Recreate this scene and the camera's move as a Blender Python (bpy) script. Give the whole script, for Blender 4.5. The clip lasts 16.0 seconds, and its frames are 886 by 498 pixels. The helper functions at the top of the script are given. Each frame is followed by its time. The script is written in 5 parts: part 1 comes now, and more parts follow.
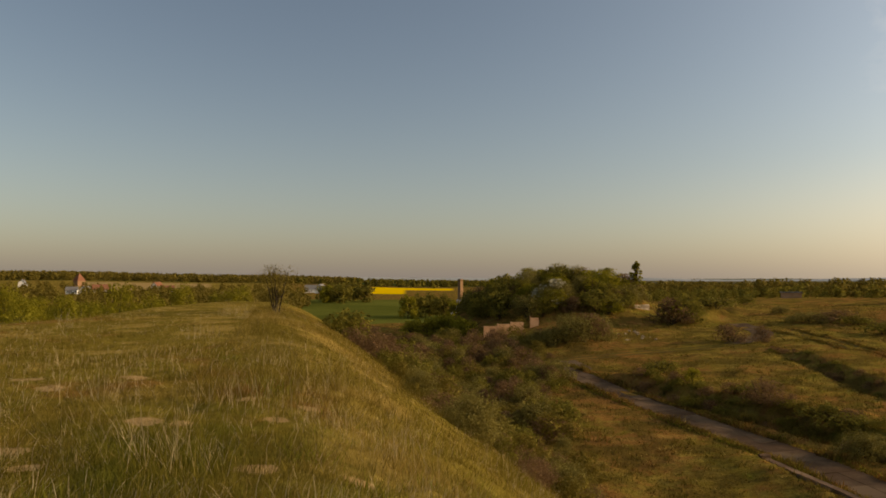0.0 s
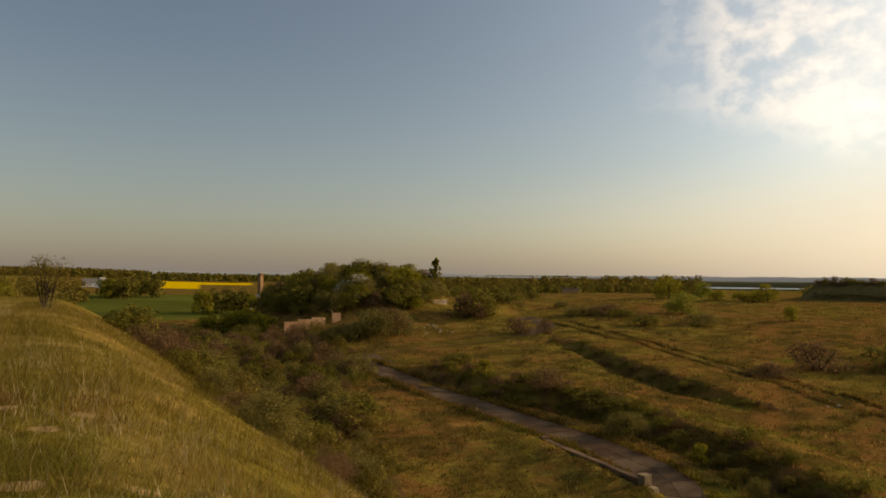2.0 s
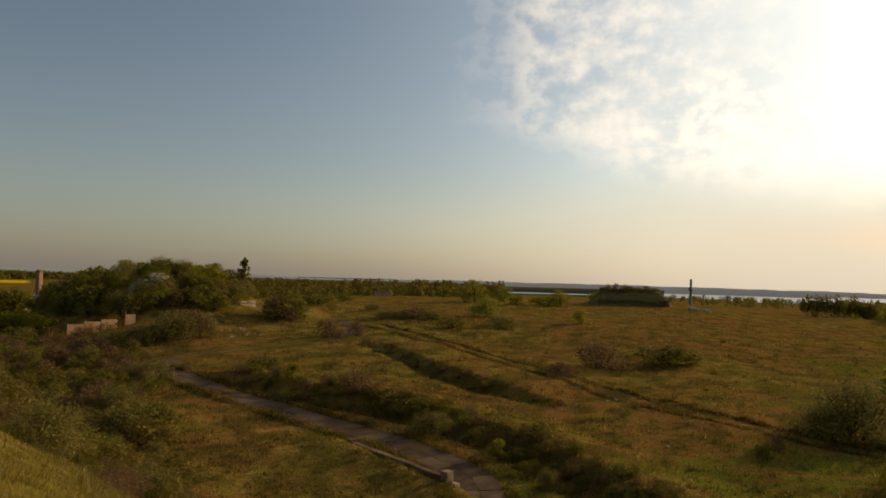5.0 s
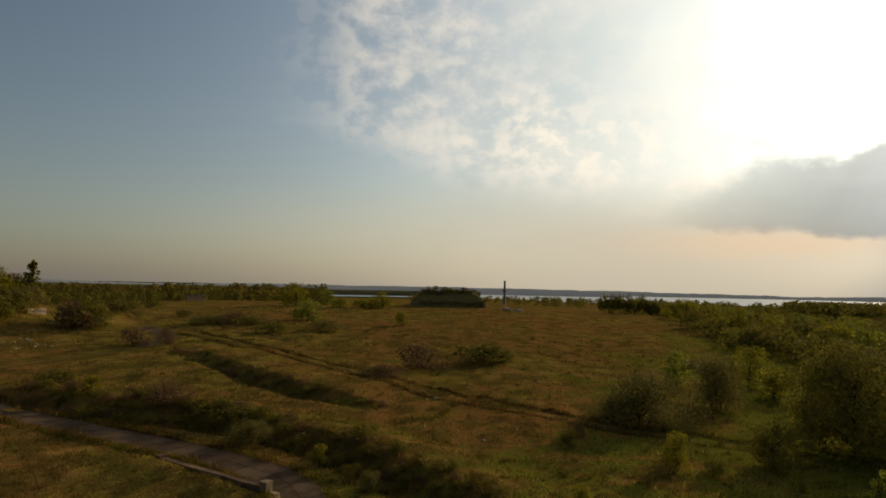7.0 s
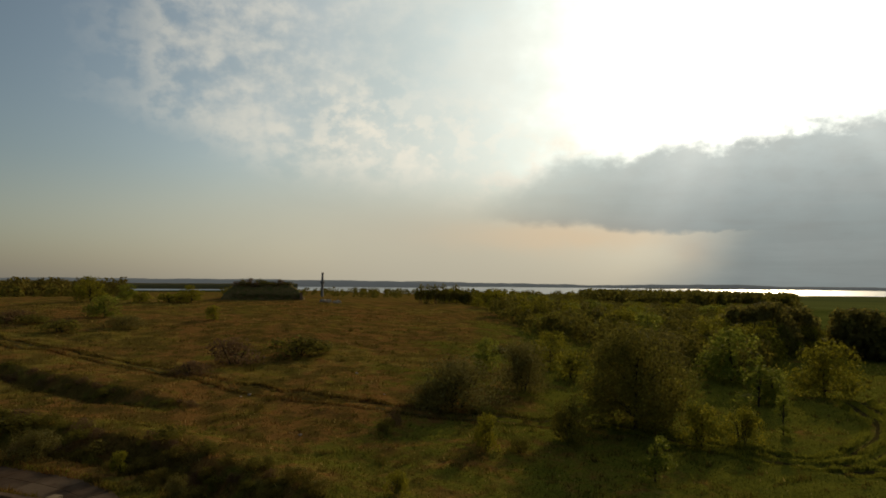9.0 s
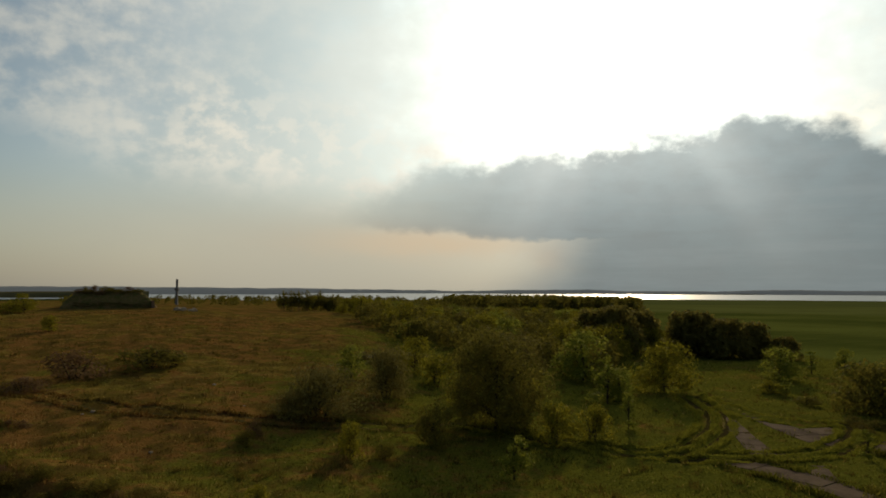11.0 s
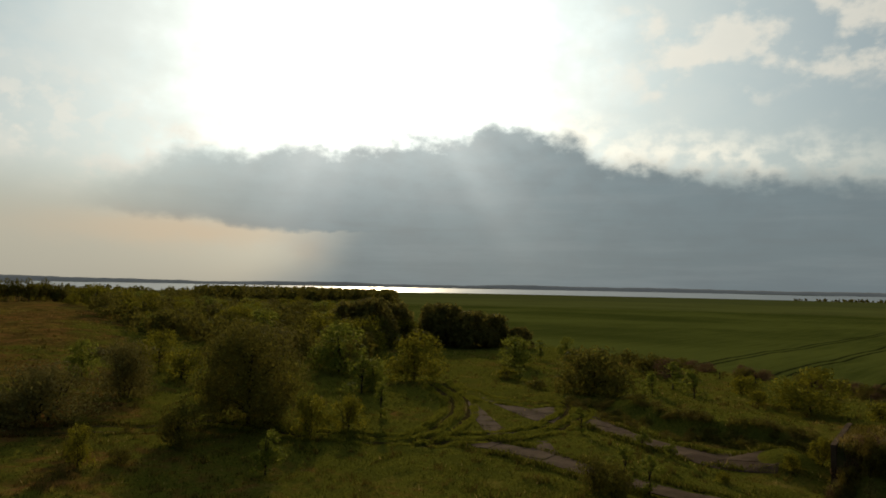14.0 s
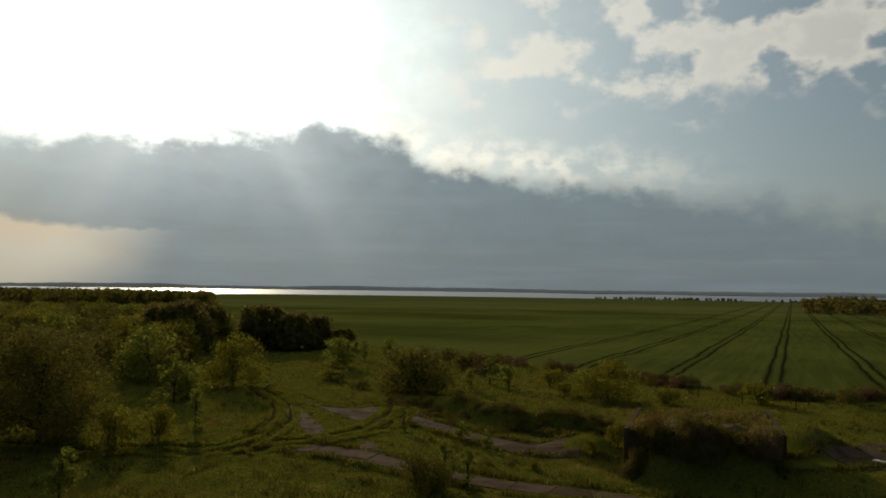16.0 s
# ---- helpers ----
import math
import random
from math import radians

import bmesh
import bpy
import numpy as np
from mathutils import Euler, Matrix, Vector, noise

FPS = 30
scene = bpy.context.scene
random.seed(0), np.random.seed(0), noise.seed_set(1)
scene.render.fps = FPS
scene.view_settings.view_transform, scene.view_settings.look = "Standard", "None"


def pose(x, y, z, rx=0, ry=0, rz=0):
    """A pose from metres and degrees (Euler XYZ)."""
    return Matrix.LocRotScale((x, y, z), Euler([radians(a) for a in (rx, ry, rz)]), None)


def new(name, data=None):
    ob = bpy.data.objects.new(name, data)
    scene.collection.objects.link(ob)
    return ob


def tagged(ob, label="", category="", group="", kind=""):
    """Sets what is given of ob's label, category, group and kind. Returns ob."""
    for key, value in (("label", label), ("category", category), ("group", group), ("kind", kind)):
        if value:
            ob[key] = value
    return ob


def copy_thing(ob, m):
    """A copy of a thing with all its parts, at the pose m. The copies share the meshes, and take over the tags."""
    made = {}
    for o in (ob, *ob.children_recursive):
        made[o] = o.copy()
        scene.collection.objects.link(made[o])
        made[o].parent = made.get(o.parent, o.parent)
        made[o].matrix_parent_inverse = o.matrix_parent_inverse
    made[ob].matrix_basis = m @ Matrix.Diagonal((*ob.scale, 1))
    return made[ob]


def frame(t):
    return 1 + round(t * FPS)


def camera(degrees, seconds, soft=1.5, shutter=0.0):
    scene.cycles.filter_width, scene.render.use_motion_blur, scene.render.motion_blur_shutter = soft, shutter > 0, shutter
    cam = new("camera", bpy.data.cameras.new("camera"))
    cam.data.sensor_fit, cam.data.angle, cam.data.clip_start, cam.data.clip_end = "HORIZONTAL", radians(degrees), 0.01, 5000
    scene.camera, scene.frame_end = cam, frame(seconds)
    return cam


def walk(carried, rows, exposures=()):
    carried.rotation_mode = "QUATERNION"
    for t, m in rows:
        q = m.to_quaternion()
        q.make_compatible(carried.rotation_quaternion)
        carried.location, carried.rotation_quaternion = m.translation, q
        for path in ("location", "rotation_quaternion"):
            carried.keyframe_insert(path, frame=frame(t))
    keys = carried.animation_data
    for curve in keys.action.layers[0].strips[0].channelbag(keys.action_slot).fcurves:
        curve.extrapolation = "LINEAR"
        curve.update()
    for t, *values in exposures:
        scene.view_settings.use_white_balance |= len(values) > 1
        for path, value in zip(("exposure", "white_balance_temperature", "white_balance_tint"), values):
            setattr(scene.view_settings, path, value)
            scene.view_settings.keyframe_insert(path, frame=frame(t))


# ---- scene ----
cam = camera(66.0, 16.0, soft=1.7)
EYE = 15.0
# seconds, yaw, pitch, roll
ROWS = [
    (0.0, -0.00, 2.56, -0.13),
    (0.5, -3.47, 2.31, -0.06),
    (1.0, -7.22, 2.26, -0.33),
    (1.5, -12.43, 1.83, -0.90),
    (2.0, -16.42, 2.26, -0.64),
    (2.5, -18.39, 2.27, -0.13),
    (3.0, -21.42, 2.75, -0.99),
    (3.5, -24.41, 2.80, -2.08),
    (6.0, -38.51, 2.96, -0.87),
    (6.5, -42.67, 3.18, -1.04),
    (7.0, -46.84, 3.38, -1.16),
    (7.5, -50.80, 3.19, -1.09),
    (8.0, -53.97, 3.03, -0.96),
    (8.5, -58.44, 2.85, -0.75),
    (9.0, -62.01, 2.88, -0.52),
    (11.5, -77.50, 3.06, -0.64),
    (12.0, -82.06, 2.51, -1.14),
    (12.5, -84.18, 2.77, -1.12),
    (13.0, -86.44, 3.38, -2.61),
    (13.5, -88.42, 3.28, -2.46),
    (14.0, -93.29, 3.02, -1.08),
    (14.5, -96.41, 2.73, -0.82),
    (15.0, -99.40, 2.89, -0.68),
    (15.5, -103.39, 3.29, -1.02),
    (16.0, -107.92, 3.30, -0.80),
]
walk(cam, [(t, pose(0, 0, EYE, 90 + p, r, y)) for t, y, p, r in ROWS],
     exposures=[(0, 0.47, 7950, 17), (1.5, 0.38, 7900, 16.5), (3.5, 0.25, 7750, 15.5), (6, -0.02, 7450, 13), (7, -0.26, 7250, 11.5), (9, -0.5, 7000, 7), (12.5, -0.58, 6800, 6), (16, -0.6, 6650, 6.5)])

# ---- sun and sky ----
SUN_AZ, SUN_EL = -87.5, 18.0
sun = new("sun", bpy.data.lights.new("sun", "SUN"))
sun.data.energy, sun.data.angle, sun.data.color = 3.25, radians(0.6), (1.0, 0.80, 0.54)
sun.matrix_basis = pose(0, 0, 100, 90 - SUN_EL, 0, SUN_AZ + 180)


class N:
    """A node socket with arithmetic."""
    tree = None

    def __init__(self, s):
        self.s = s

    @staticmethod
    def op(kind, *args, clamp=False):
        n = N.tree.nodes.new("ShaderNodeMath")
        n.operation, n.use_clamp = kind, clamp
        for i, a in enumerate(args):
            if isinstance(a, N):
                N.tree.links.new(a.s, n.inputs[i])
            else:
                n.inputs[i].default_value = a
        return N(n.outputs[0])

    def __add__(self, o): return N.op("ADD", self, o)
    def __radd__(self, o): return N.op("ADD", self, o)
    def __sub__(self, o): return N.op("SUBTRACT", self, o)
    def __rsub__(self, o): return N.op("SUBTRACT", o, self)
    def __mul__(self, o): return N.op("MULTIPLY", self, o)
    def __rmul__(self, o): return N.op("MULTIPLY", self, o)
    def __truediv__(self, o): return N.op("DIVIDE", self, o)


def ramp(v, a, b):
    """0 at a, 1 at b, smooth between."""
    n = N.tree.nodes.new("ShaderNodeMapRange")
    n.interpolation_type = "SMOOTHSTEP"
    if a > b:
        return 1 - ramp(v, b, a)
    n.inputs[1].default_value, n.inputs[2].default_value = a, b
    N.tree.links.new(v.s, n.inputs[0])
    return N(n.outputs[0])


def bell(v, mid, wide):
    d = (v - mid) / wide
    return N.op("POWER", 2.718, d * d * -1)


def vec(x, y, z=0.0):
    n = N.tree.nodes.new("ShaderNodeCombineXYZ")
    for i, a in enumerate((x, y, z)):
        if isinstance(a, N):
            N.tree.links.new(a.s, n.inputs[i])
        else:
            n.inputs[i].default_value = a
    return N(n.outputs[0])


def fbm(v, scale, detail=6, rough=0.55, warp=0.0, out=0):
    n = N.tree.nodes.new("ShaderNodeTexNoise")
    n.inputs["Scale"].default_value, n.inputs["Detail"].default_value = scale, detail
    n.inputs["Roughness"].default_value, n.inputs["Distortion"].default_value = rough, warp
    if v is not None:
        N.tree.links.new(v.s, n.inputs["Vector"])
    return N(n.outputs[out])


def mixc(f, a, b):
    n = N.tree.nodes.new("ShaderNodeMix")
    n.data_type = "RGBA"
    for i, x in ((0, f), (6, a), (7, b)):
        if isinstance(x, N):
            N.tree.links.new(x.s, n.inputs[i])
        elif i == 0:
            n.inputs[i].default_value = x
        else:
            n.inputs[i].default_value = (*x, 1)
    return N(n.outputs[2])


world = bpy.data.worlds.new("sky")
scene.world = world
world.use_nodes = True
N.tree = world.node_tree
N.tree.nodes.clear()
sky = N.tree.nodes.new("ShaderNodeTexSky")
sky.sky_type, sky.sun_disc = "NISHITA", False
sky.sun_elevation, sky.sun_rotation = radians(SUN_EL), radians(-SUN_AZ)
sky.air_density, sky.dust_density, sky.ozone_density, sky.altitude = 1.0, 1.2, 1.0, 50
tc = N.tree.nodes.new("ShaderNodeTexCoord")
sep = N.tree.nodes.new("ShaderNodeSeparateXYZ")
N.tree.links.new(tc.outputs["Generated"], sep.inputs[0])
dx, dy, dz = (N(sep.outputs[i]) for i in range(3))
DEG = 57.29578
az = N.op("ARCTAN2", dx * -1, dy) * DEG
el = N.op("ARCSINE", dz) * DEG


def profile(v, *knots):
    """A smooth line through knots of v (falling) and value."""
    out = knots[0][1]
    for (x0, y0), (x1, y1) in zip(knots[:-1], knots[1:]):
        out = ramp(v, x0, x1) * (y1 - y0) + out
    return out


puff = fbm(vec(az * 0.1, el * 0.12, 0.0), 2.3, 6, 0.5)
curl = fbm(vec(az * 0.1, el * 0.13, 4.0), 5.2, 7, 0.56)
wisp = fbm(vec(az * 0.08, el * 0.16, 3.7), 0.9, 5, 0.5, 0.3)
lumps = fbm(vec(az * 0.1, el * 0.16, 8.0), 4.2, 6, 0.55)
jag = (puff - 0.5) * 5.0 + (lumps - 0.5) * 4.0
# angle to the sun
sd = Vector((-math.sin(radians(SUN_AZ)) * math.cos(radians(SUN_EL)), math.cos(radians(SUN_AZ)) * math.cos(radians(SUN_EL)), math.sin(radians(SUN_EL))))
off = N.op("ARCCOSINE", N.op("MINIMUM", dx * sd.x + dy * sd.y + dz * sd.z, 0.99999)) * DEG
haze = N.op("POWER", 2.718, el * -0.24)
clear = N.tree.nodes.new("ShaderNodeMix")
clear.data_type, clear.blend_type = "RGBA", "MULTIPLY"
clear.inputs[0].default_value, clear.inputs[7].default_value = 1.0, (0.98, 1.02, 1.02, 1)
N.tree.links.new(sky.outputs[0], clear.inputs[6])
milk = ramp(az + (wisp - 0.5) * 20, -33, -62) * 0.5 * (1 - ramp(az, -112, -150) * 0.35)
base = mixc(N.op("MINIMUM", bell(off, 0, 40) * 0.5 + milk, 1.0), N(clear.outputs[2]), (3.3, 3.9, 4.0))
base = mixc(N.op("MINIMUM", haze * 0.8, 1.0), base, mixc(ramp(off, 30, 85), (2.2, 2.0, 1.68), (2.25, 2.16, 2.18)))
bg_sky = N.tree.nodes.new("ShaderNodeBackground")
aureole = bell(off, 0, 33) * 0.2 + 0.078
N.tree.links.new(aureole.s, bg_sky.inputs[1])
N.tree.links.new(base.s, bg_sky.inputs[0])
# haze and thin cloud round the sun
fringe = off + (puff - 0.5) * 9 + (lumps - 0.5) * 6
glow = (bell(fringe, 0, 11) * 2.0 + bell(off, 0, 23) * 0.26) * (ramp(el, 4.5, 11.5) * 0.85 + 0.15) + bell(off, 0, 44) * 0.06
# the fluffy sheet beside the sun, its left edge slanting down towards the sun
slant = az + N.op("MAXIMUM", 13.5 - el, 0.0) * 2.6 + (puff - 0.5) * 16 + (curl - 0.5) * 9
sheet = ramp(slant, -33, -39) * ramp(slant, -60, -44) * ramp(el, 5.5, 11) * ramp(puff * 0.5 + curl * 0.5, 0.36, 0.64)
# thin flecks between the sheet and the sun
flecks = ramp(az, -46, -56) * ramp(az, -76, -64) * bell(el + (wisp - 0.5) * 8, 12.5, 3.2) * ramp(curl, 0.46, 0.62)
# heaps past the bank
cumulus = fbm(vec(az * 0.1, el * 0.135, 5.5), 2.2, 7, 0.5) * 0.72 + curl * 0.28 + bell(az, -134, 8) * bell(el, 18.5, 3.5) * 0.07 - 0.012
heaps = ramp(az, -103, -112) * ramp(el + (puff - 0.5) * 9 - ramp(az, -118, -134) * 0.5, 13.2, 16.0) * ramp(cumulus, 0.45, 0.58)
underside = ramp(cumulus, 0.53, 0.66) * ramp(az, -100, -118)
veil = ramp(az, -40, -66) * ramp(az, -128, -100) * ramp(wisp * 0.6 + lumps * 0.4, 0.38, 0.62) * ramp(el, 4, 12)
# the dark bank
top = profile(az, (-60, 5.4), (-64, 6.2), (-67, 8.1), (-73, 10.5), (-84, 11.2), (-91, 12.0), (-98.7, 13.4), (-103, 12.2), (-108, 9.9), (-120, 8.8), (-131, 7.4), (-142, 5.3), (-165, 3.5)) + jag * 0.26 + (curl - 0.5) * 3.2
soft_ = 0.95 + ramp(az, -80, -62) * 1.5 + ramp(az, -100, -112) * 0.35 + ramp(az, -112, -138) * 0.9
under_ = profile(az, (-60, 5.3), (-71, 5.0), (-81, 4.0)) + (lumps - 0.5) * 1.6
floor_ = N.op("MAXIMUM", ramp(el - under_, -0.35, 0.5), ramp(az + el * 0.8 + (wisp - 0.5) * 6, -74.5, -85))
bank = ramp((el - top) / soft_, 0.8, -1.0) * floor_ * ramp(az + jag * 0.8, -58, -76) * ramp(az, -190, -150)
rim = ramp(el - top, 4.2, 0.3) * ramp(el - top, -1.2, 0.2) * ramp(az, -98, -106) * ramp(az, -135, -112) * ramp(curl * 0.6 + puff * 0.4, 0.38, 0.58)
edge_lit = bell(el - top, 0.7, 0.9) * ramp(az, -60, -68) * ramp(az, -110, -96) * ramp(lumps, 0.36, 0.55)
white = N.op("MINIMUM", sheet * 0.55 + flecks * 0.45 + heaps * 0.85 + edge_lit * 0.7 + veil * 0.3, 1.0)
warm = bell(el + (lumps - 0.5) * 1.5, 4.0, 1.3) * bell(az, -73, 10) + bell(el, 2.6, 1.0) * bell(az, -82.5, 1.6) * 0.7
dim = ramp(el, 10, 3.5) * bell(az, -63, 26)


def background(col, strength):
    n = N.tree.nodes.new("ShaderNodeBackground")
    if isinstance(strength, N):
        N.tree.links.new(strength.s, n.inputs[1])
    else:
        n.inputs[1].default_value = strength
    if isinstance(col, N):
        N.tree.links.new(col.s, n.inputs[0])
    else:
        n.inputs[0].default_value = (*col, 1)
    return n.outputs[0]


def shmix(f, a, b):
    n = N.tree.nodes.new("ShaderNodeMixShader")
    N.tree.links.new(f.s, n.inputs[0])
    N.tree.links.new(a, n.inputs[1])
    N.tree.links.new(b, n.inputs[2])
    return n.outputs[0]


def shadd(a, b):
    n = N.tree.nodes.new("ShaderNodeAddShader")
    N.tree.links.new(a, n.inputs[0])
    N.tree.links.new(b, n.inputs[1])
    return n.outputs[0]


grey = mixc(ramp(el + jag * 0.5, 0, 12), (0.242, 0.300, 0.332), (0.305, 0.395, 0.445))
grey = mixc(ramp(lumps, 0.35, 0.7) * 0.35, grey, (0.22, 0.25, 0.275))
grey = mixc(ramp(az, -92, -118) * 0.4, grey, (0.195, 0.25, 0.295))
belt = fbm(vec(az * 0.05, el * 0.55, 2.0), 1.3, 5, 0.6)
grey = mixc(ramp(belt, 0.45, 0.7) * 0.28, grey, (0.35, 0.405, 0.44))
grey = mixc(ramp(belt, 0.45, 0.25) * 0.3, grey, (0.20, 0.225, 0.245))
sheets = shmix(white, bg_sky.outputs[0], background(mixc(ramp(off, 20, 60), (1.1, 1.06, 0.97), mixc(underside * 0.6, (0.95, 0.90, 0.80), (0.56, 0.57, 0.57))), 1.0))
sheets = shmix(rim * 0.75, sheets, background((1.5, 1.4, 1.2), 1.0))
sheets = shadd(sheets, background((0.97, 0.98, 0.93), glow))
sheets = shmix(dim * 0.8, sheets, background((0.66, 0.62, 0.52), 1.0))
sheets = shmix(warm * 0.6, sheets, background((0.98, 0.73, 0.50), 1.0))
fan = (az - SUN_AZ) / (N.op("MAXIMUM", 22 - el, 4.0))
shaft = ramp(fbm(vec(fan * 1.3, 0.0, 1.3), 1.0, 2), 0.35, 0.75) * bell(az, SUN_AZ, 13) * ramp(el, -6, 11)
under = shadd(background(grey, 1.0), background((1.0, 0.98, 0.93), shaft * 0.36 + bell(off, 0, 10) * 0.5))
sky_out = shmix(bank * profile(az, (-60, 0.15), (-70, 0.58), (-84, 0.93)), sheets, under)
wo = N.tree.nodes.new("ShaderNodeOutputWorld")
N.tree.links.new(sky_out, wo.inputs[0])

# ---- the lie of the land ----
R_K = np.array([0, 20, 40, 70, 110, 150, 220, 350, 600, 1000, 1500, 2500, 3800, 4700], float)
# azimuth (left of north is positive): heights relative to the eye at the radii above
LAND = {
    60: [-15, -15, -15, -15, -15, -15, -15, -14, -13, -12, -10, -6, -2, 14],
    30: [-15, -15, -15, -15, -15, -15, -15, -14, -12, -6, 3, -6, -4, 12],
    15: [-14, -14, -14, -14, -14, -14, -14, -14, -13, -9, -3, -6, -4, 12],
    0: [-13, -13, -13, -12.5, -11.5, -11.5, -13, -14, -14, -14, -13, -10, -6, 12],
    -15: [-12.8, -12.8, -12.3, -11.6, -9.6, -7.5, -8, -11, -13, -13, -12, -8, -4, 8],
    -30: [-12.6, -12.6, -12.2, -10.8, -8.6, -6.4, -4.8, -8, -12, -13, -12, -9, -5, 8],
    -38: [-12.6, -12.6, -12.1, -10.7, -8.5, -6.4, -4.7, -7.5, -12.5, -17, -20.2, -24, -22, -19],
    -50: [-12.6, -12.6, -12.0, -10.6, -8.4, -6.4, -4.6, -7, -13, -17, -19.5, -24, -22, -19],
    -62: [-12.6, -12.6, -12.2, -11.2, -9.6, -8.2, -7.0, -9, -14, -18, -22, -24, -22, -19],
    -76: [-12.6, -12.6, -12.6, -12.4, -12.0, -12.0, -12.4, -14, -16, -18.3, -20.1, -24, -22, -19],
    -95: [-12.6, -12.6, -12.6, -13.0, -13.2, -13.6, -14.4, -15.6, -17.0, -18.2, -19.7, -22.6, -22, -19],
    -150: [-12.6, -12.6, -12.8, -13.2, -13.4, -13.8, -14.6, -15.8, -17.0, -18.2, -19.7, -22.6, -22, -19],
}


def smooth(v, a, b):
    t = np.clip((v - a) / (b - a), 0, 1)
    return t * t * (3 - 2 * t)


def hash2(i, j, seed):
    h = np.sin(i * 127.1 + j * 311.7 + seed * 74.7) * 43758.5453
    return h - np.floor(h)


def vnoise(x, y, seed=0.0):
    i, j = np.floor(x), np.floor(y)
    u, v = x - i, y - j
    u, v = u * u * (3 - 2 * u), v * v * (3 - 2 * v)
    a, b = hash2(i, j, seed), hash2(i + 1, j, seed)
    c, d = hash2(i, j + 1, seed), hash2(i + 1, j + 1, seed)
    return (a + (b - a) * u) * (1 - v) + (c + (d - c) * u) * v - 0.5


def fractal(x, y, size, octaves=3, seed=0.0):
    out, amp = 0.0, 1.0
    for k in range(octaves):
        out = out + amp * vnoise(x / size + 17.3 * k, y / size - 9.1 * k, seed + k)
        size, amp = size * 0.48, amp * 0.5
    return out


def along(x, y, line):
    """Distance to a line of points, how far along it the foot lies, and the side (positive: to the right of its run)."""
    best = np.full(np.shape(x), 1e9)
    run = np.zeros(np.shape(x))
    side = np.zeros(np.shape(x))
    s0 = 0.0
    for (ax, ay), (bx, by) in zip(line[:-1], line[1:]):
        dx_, dy_ = bx - ax, by - ay
        ln = math.hypot(dx_, dy_)
        t = np.clip(((x - ax) * dx_ + (y - ay) * dy_) / ln ** 2, 0, 1)
        d = np.hypot(x - ax - t * dx_, y - ay - t * dy_)
        near = d < best
        best = np.where(near, d, best)
        run = np.where(near, s0 + t * ln, run)
        side = np.where(near, np.sign((x - ax) * dy_ - (y - ay) * dx_), side)
        s0 += ln
    return best, run, side


AZ_K = np.array(sorted(LAND))
TAB = np.array([LAND[a] for a in AZ_K], float)


def base_land(x, y):
    r = np.hypot(x, y)
    a = np.degrees(np.arctan2(-x, y))
    a = np.where(a > 135, 60, np.clip(a, -150, 60))
    ia = np.clip(np.searchsorted(AZ_K, a) - 1, 0, len(AZ_K) - 2)
    f = (a - AZ_K[ia]) / (AZ_K[ia + 1] - AZ_K[ia])
    f = f * f * (3 - 2 * f)
    ir = np.clip(np.searchsorted(R_K, r) - 1, 0, len(R_K) - 2)
    g = np.clip((r - R_K[ir]) / (R_K[ir + 1] - R_K[ir]), 0, 1)
    lo = TAB[ia, ir] * (1 - g) + TAB[ia, ir + 1] * g
    hi = TAB[ia + 1, ir] * (1 - g) + TAB[ia + 1, ir + 1] * g
    return lo * (1 - f) + hi * f


def edge_s(x, y):
    """Distance past the shoulder of the camera's hill, down its steep side."""
    xe = -0.3 - 0.24 * np.maximum(y, 0)
    return (x - xe) * 0.98


def hill(x, y):
    s = edge_s(x, y)
    t = np.maximum(s, 0)
    drop = 0.75 * (np.sqrt(t * t + 6.0) - 2.449)
    left = np.maximum(-17.0 - x - 0.02 * y, 0)
    drop = drop + 0.35 * (np.sqrt(left ** 2 + 4) - 2)
    end = np.maximum(y - 60, 0)
    drop = drop + 0.35 * (np.sqrt(end ** 2 + 16) - 4)
    back = np.maximum(-14 - y, 0)
    drop = drop + 0.3 * back
    return -1.78 - drop - 0.012 * np.minimum(s, 0) * 0 + 0.25 * fractal(x, y, 9, 2, 5) - 0.008 * np.clip(y - 30, 0, 30)


MOUND = (22.0, 149.0)
ROAD = [(14.2, 87), (15.6, 81), (17.4, 73), (19.4, 63.5), (21.4, 55), (23.2, 48.5), (24.3, 42.5), (24.8, 38), (24.3, 34.3), (22.3, 31), (19, 28)]
BANK = [(21, 72), (24.6, 62), (27.6, 54.5), (30, 47.5), (30.5, 40), (30.0, 34), (29.0, 27.8), (27, 20), (25.5, 10)]
SCARP = [(44.2, 91), (43, 78), (41.6, 67), (41.0, 58), (42.0, 52), (44, 47)]
TRACK = [(54.5, 110), (54.3, 94.7), (53.3, 70), (51.6, 55), (51.5, 44), (53, 34.5), (55.8, 26), (59, 20.6), (63, 16)]
TRAIL_1 = [(63, 16), (58.5, 8), (56.6, 1.8), (57.7, -1.5), (60.6, -3.3), (68.2, -5.7), (77.2, -6.5), (89.7, -4.5)]
TRAIL_2 = [(56.2, -1.5), (58.0, -4), (58.5, -7.0), (60.1, -10.5), (62.7, -13.8), (70.1, -17.8), (75.5, -19.2), (77.5, -17.5)]
LEDGE = [(20.6, 44.1), (22.2, 34.6)]
RIM = [(90, -6.0), (84.6, -7.3), (78, -10.5), (75.6, -14), (76.5, -17.7)]
EMBANK = [(76, -20.5), (72, -21.5), (66, -23.5), (60, -25.5), (57, -29), (55.5, -33)]
FIELD_EDGE = [(150, -37), (120, -48), (95, -58), (78, -62), (68.5, -70), (62, -90)]
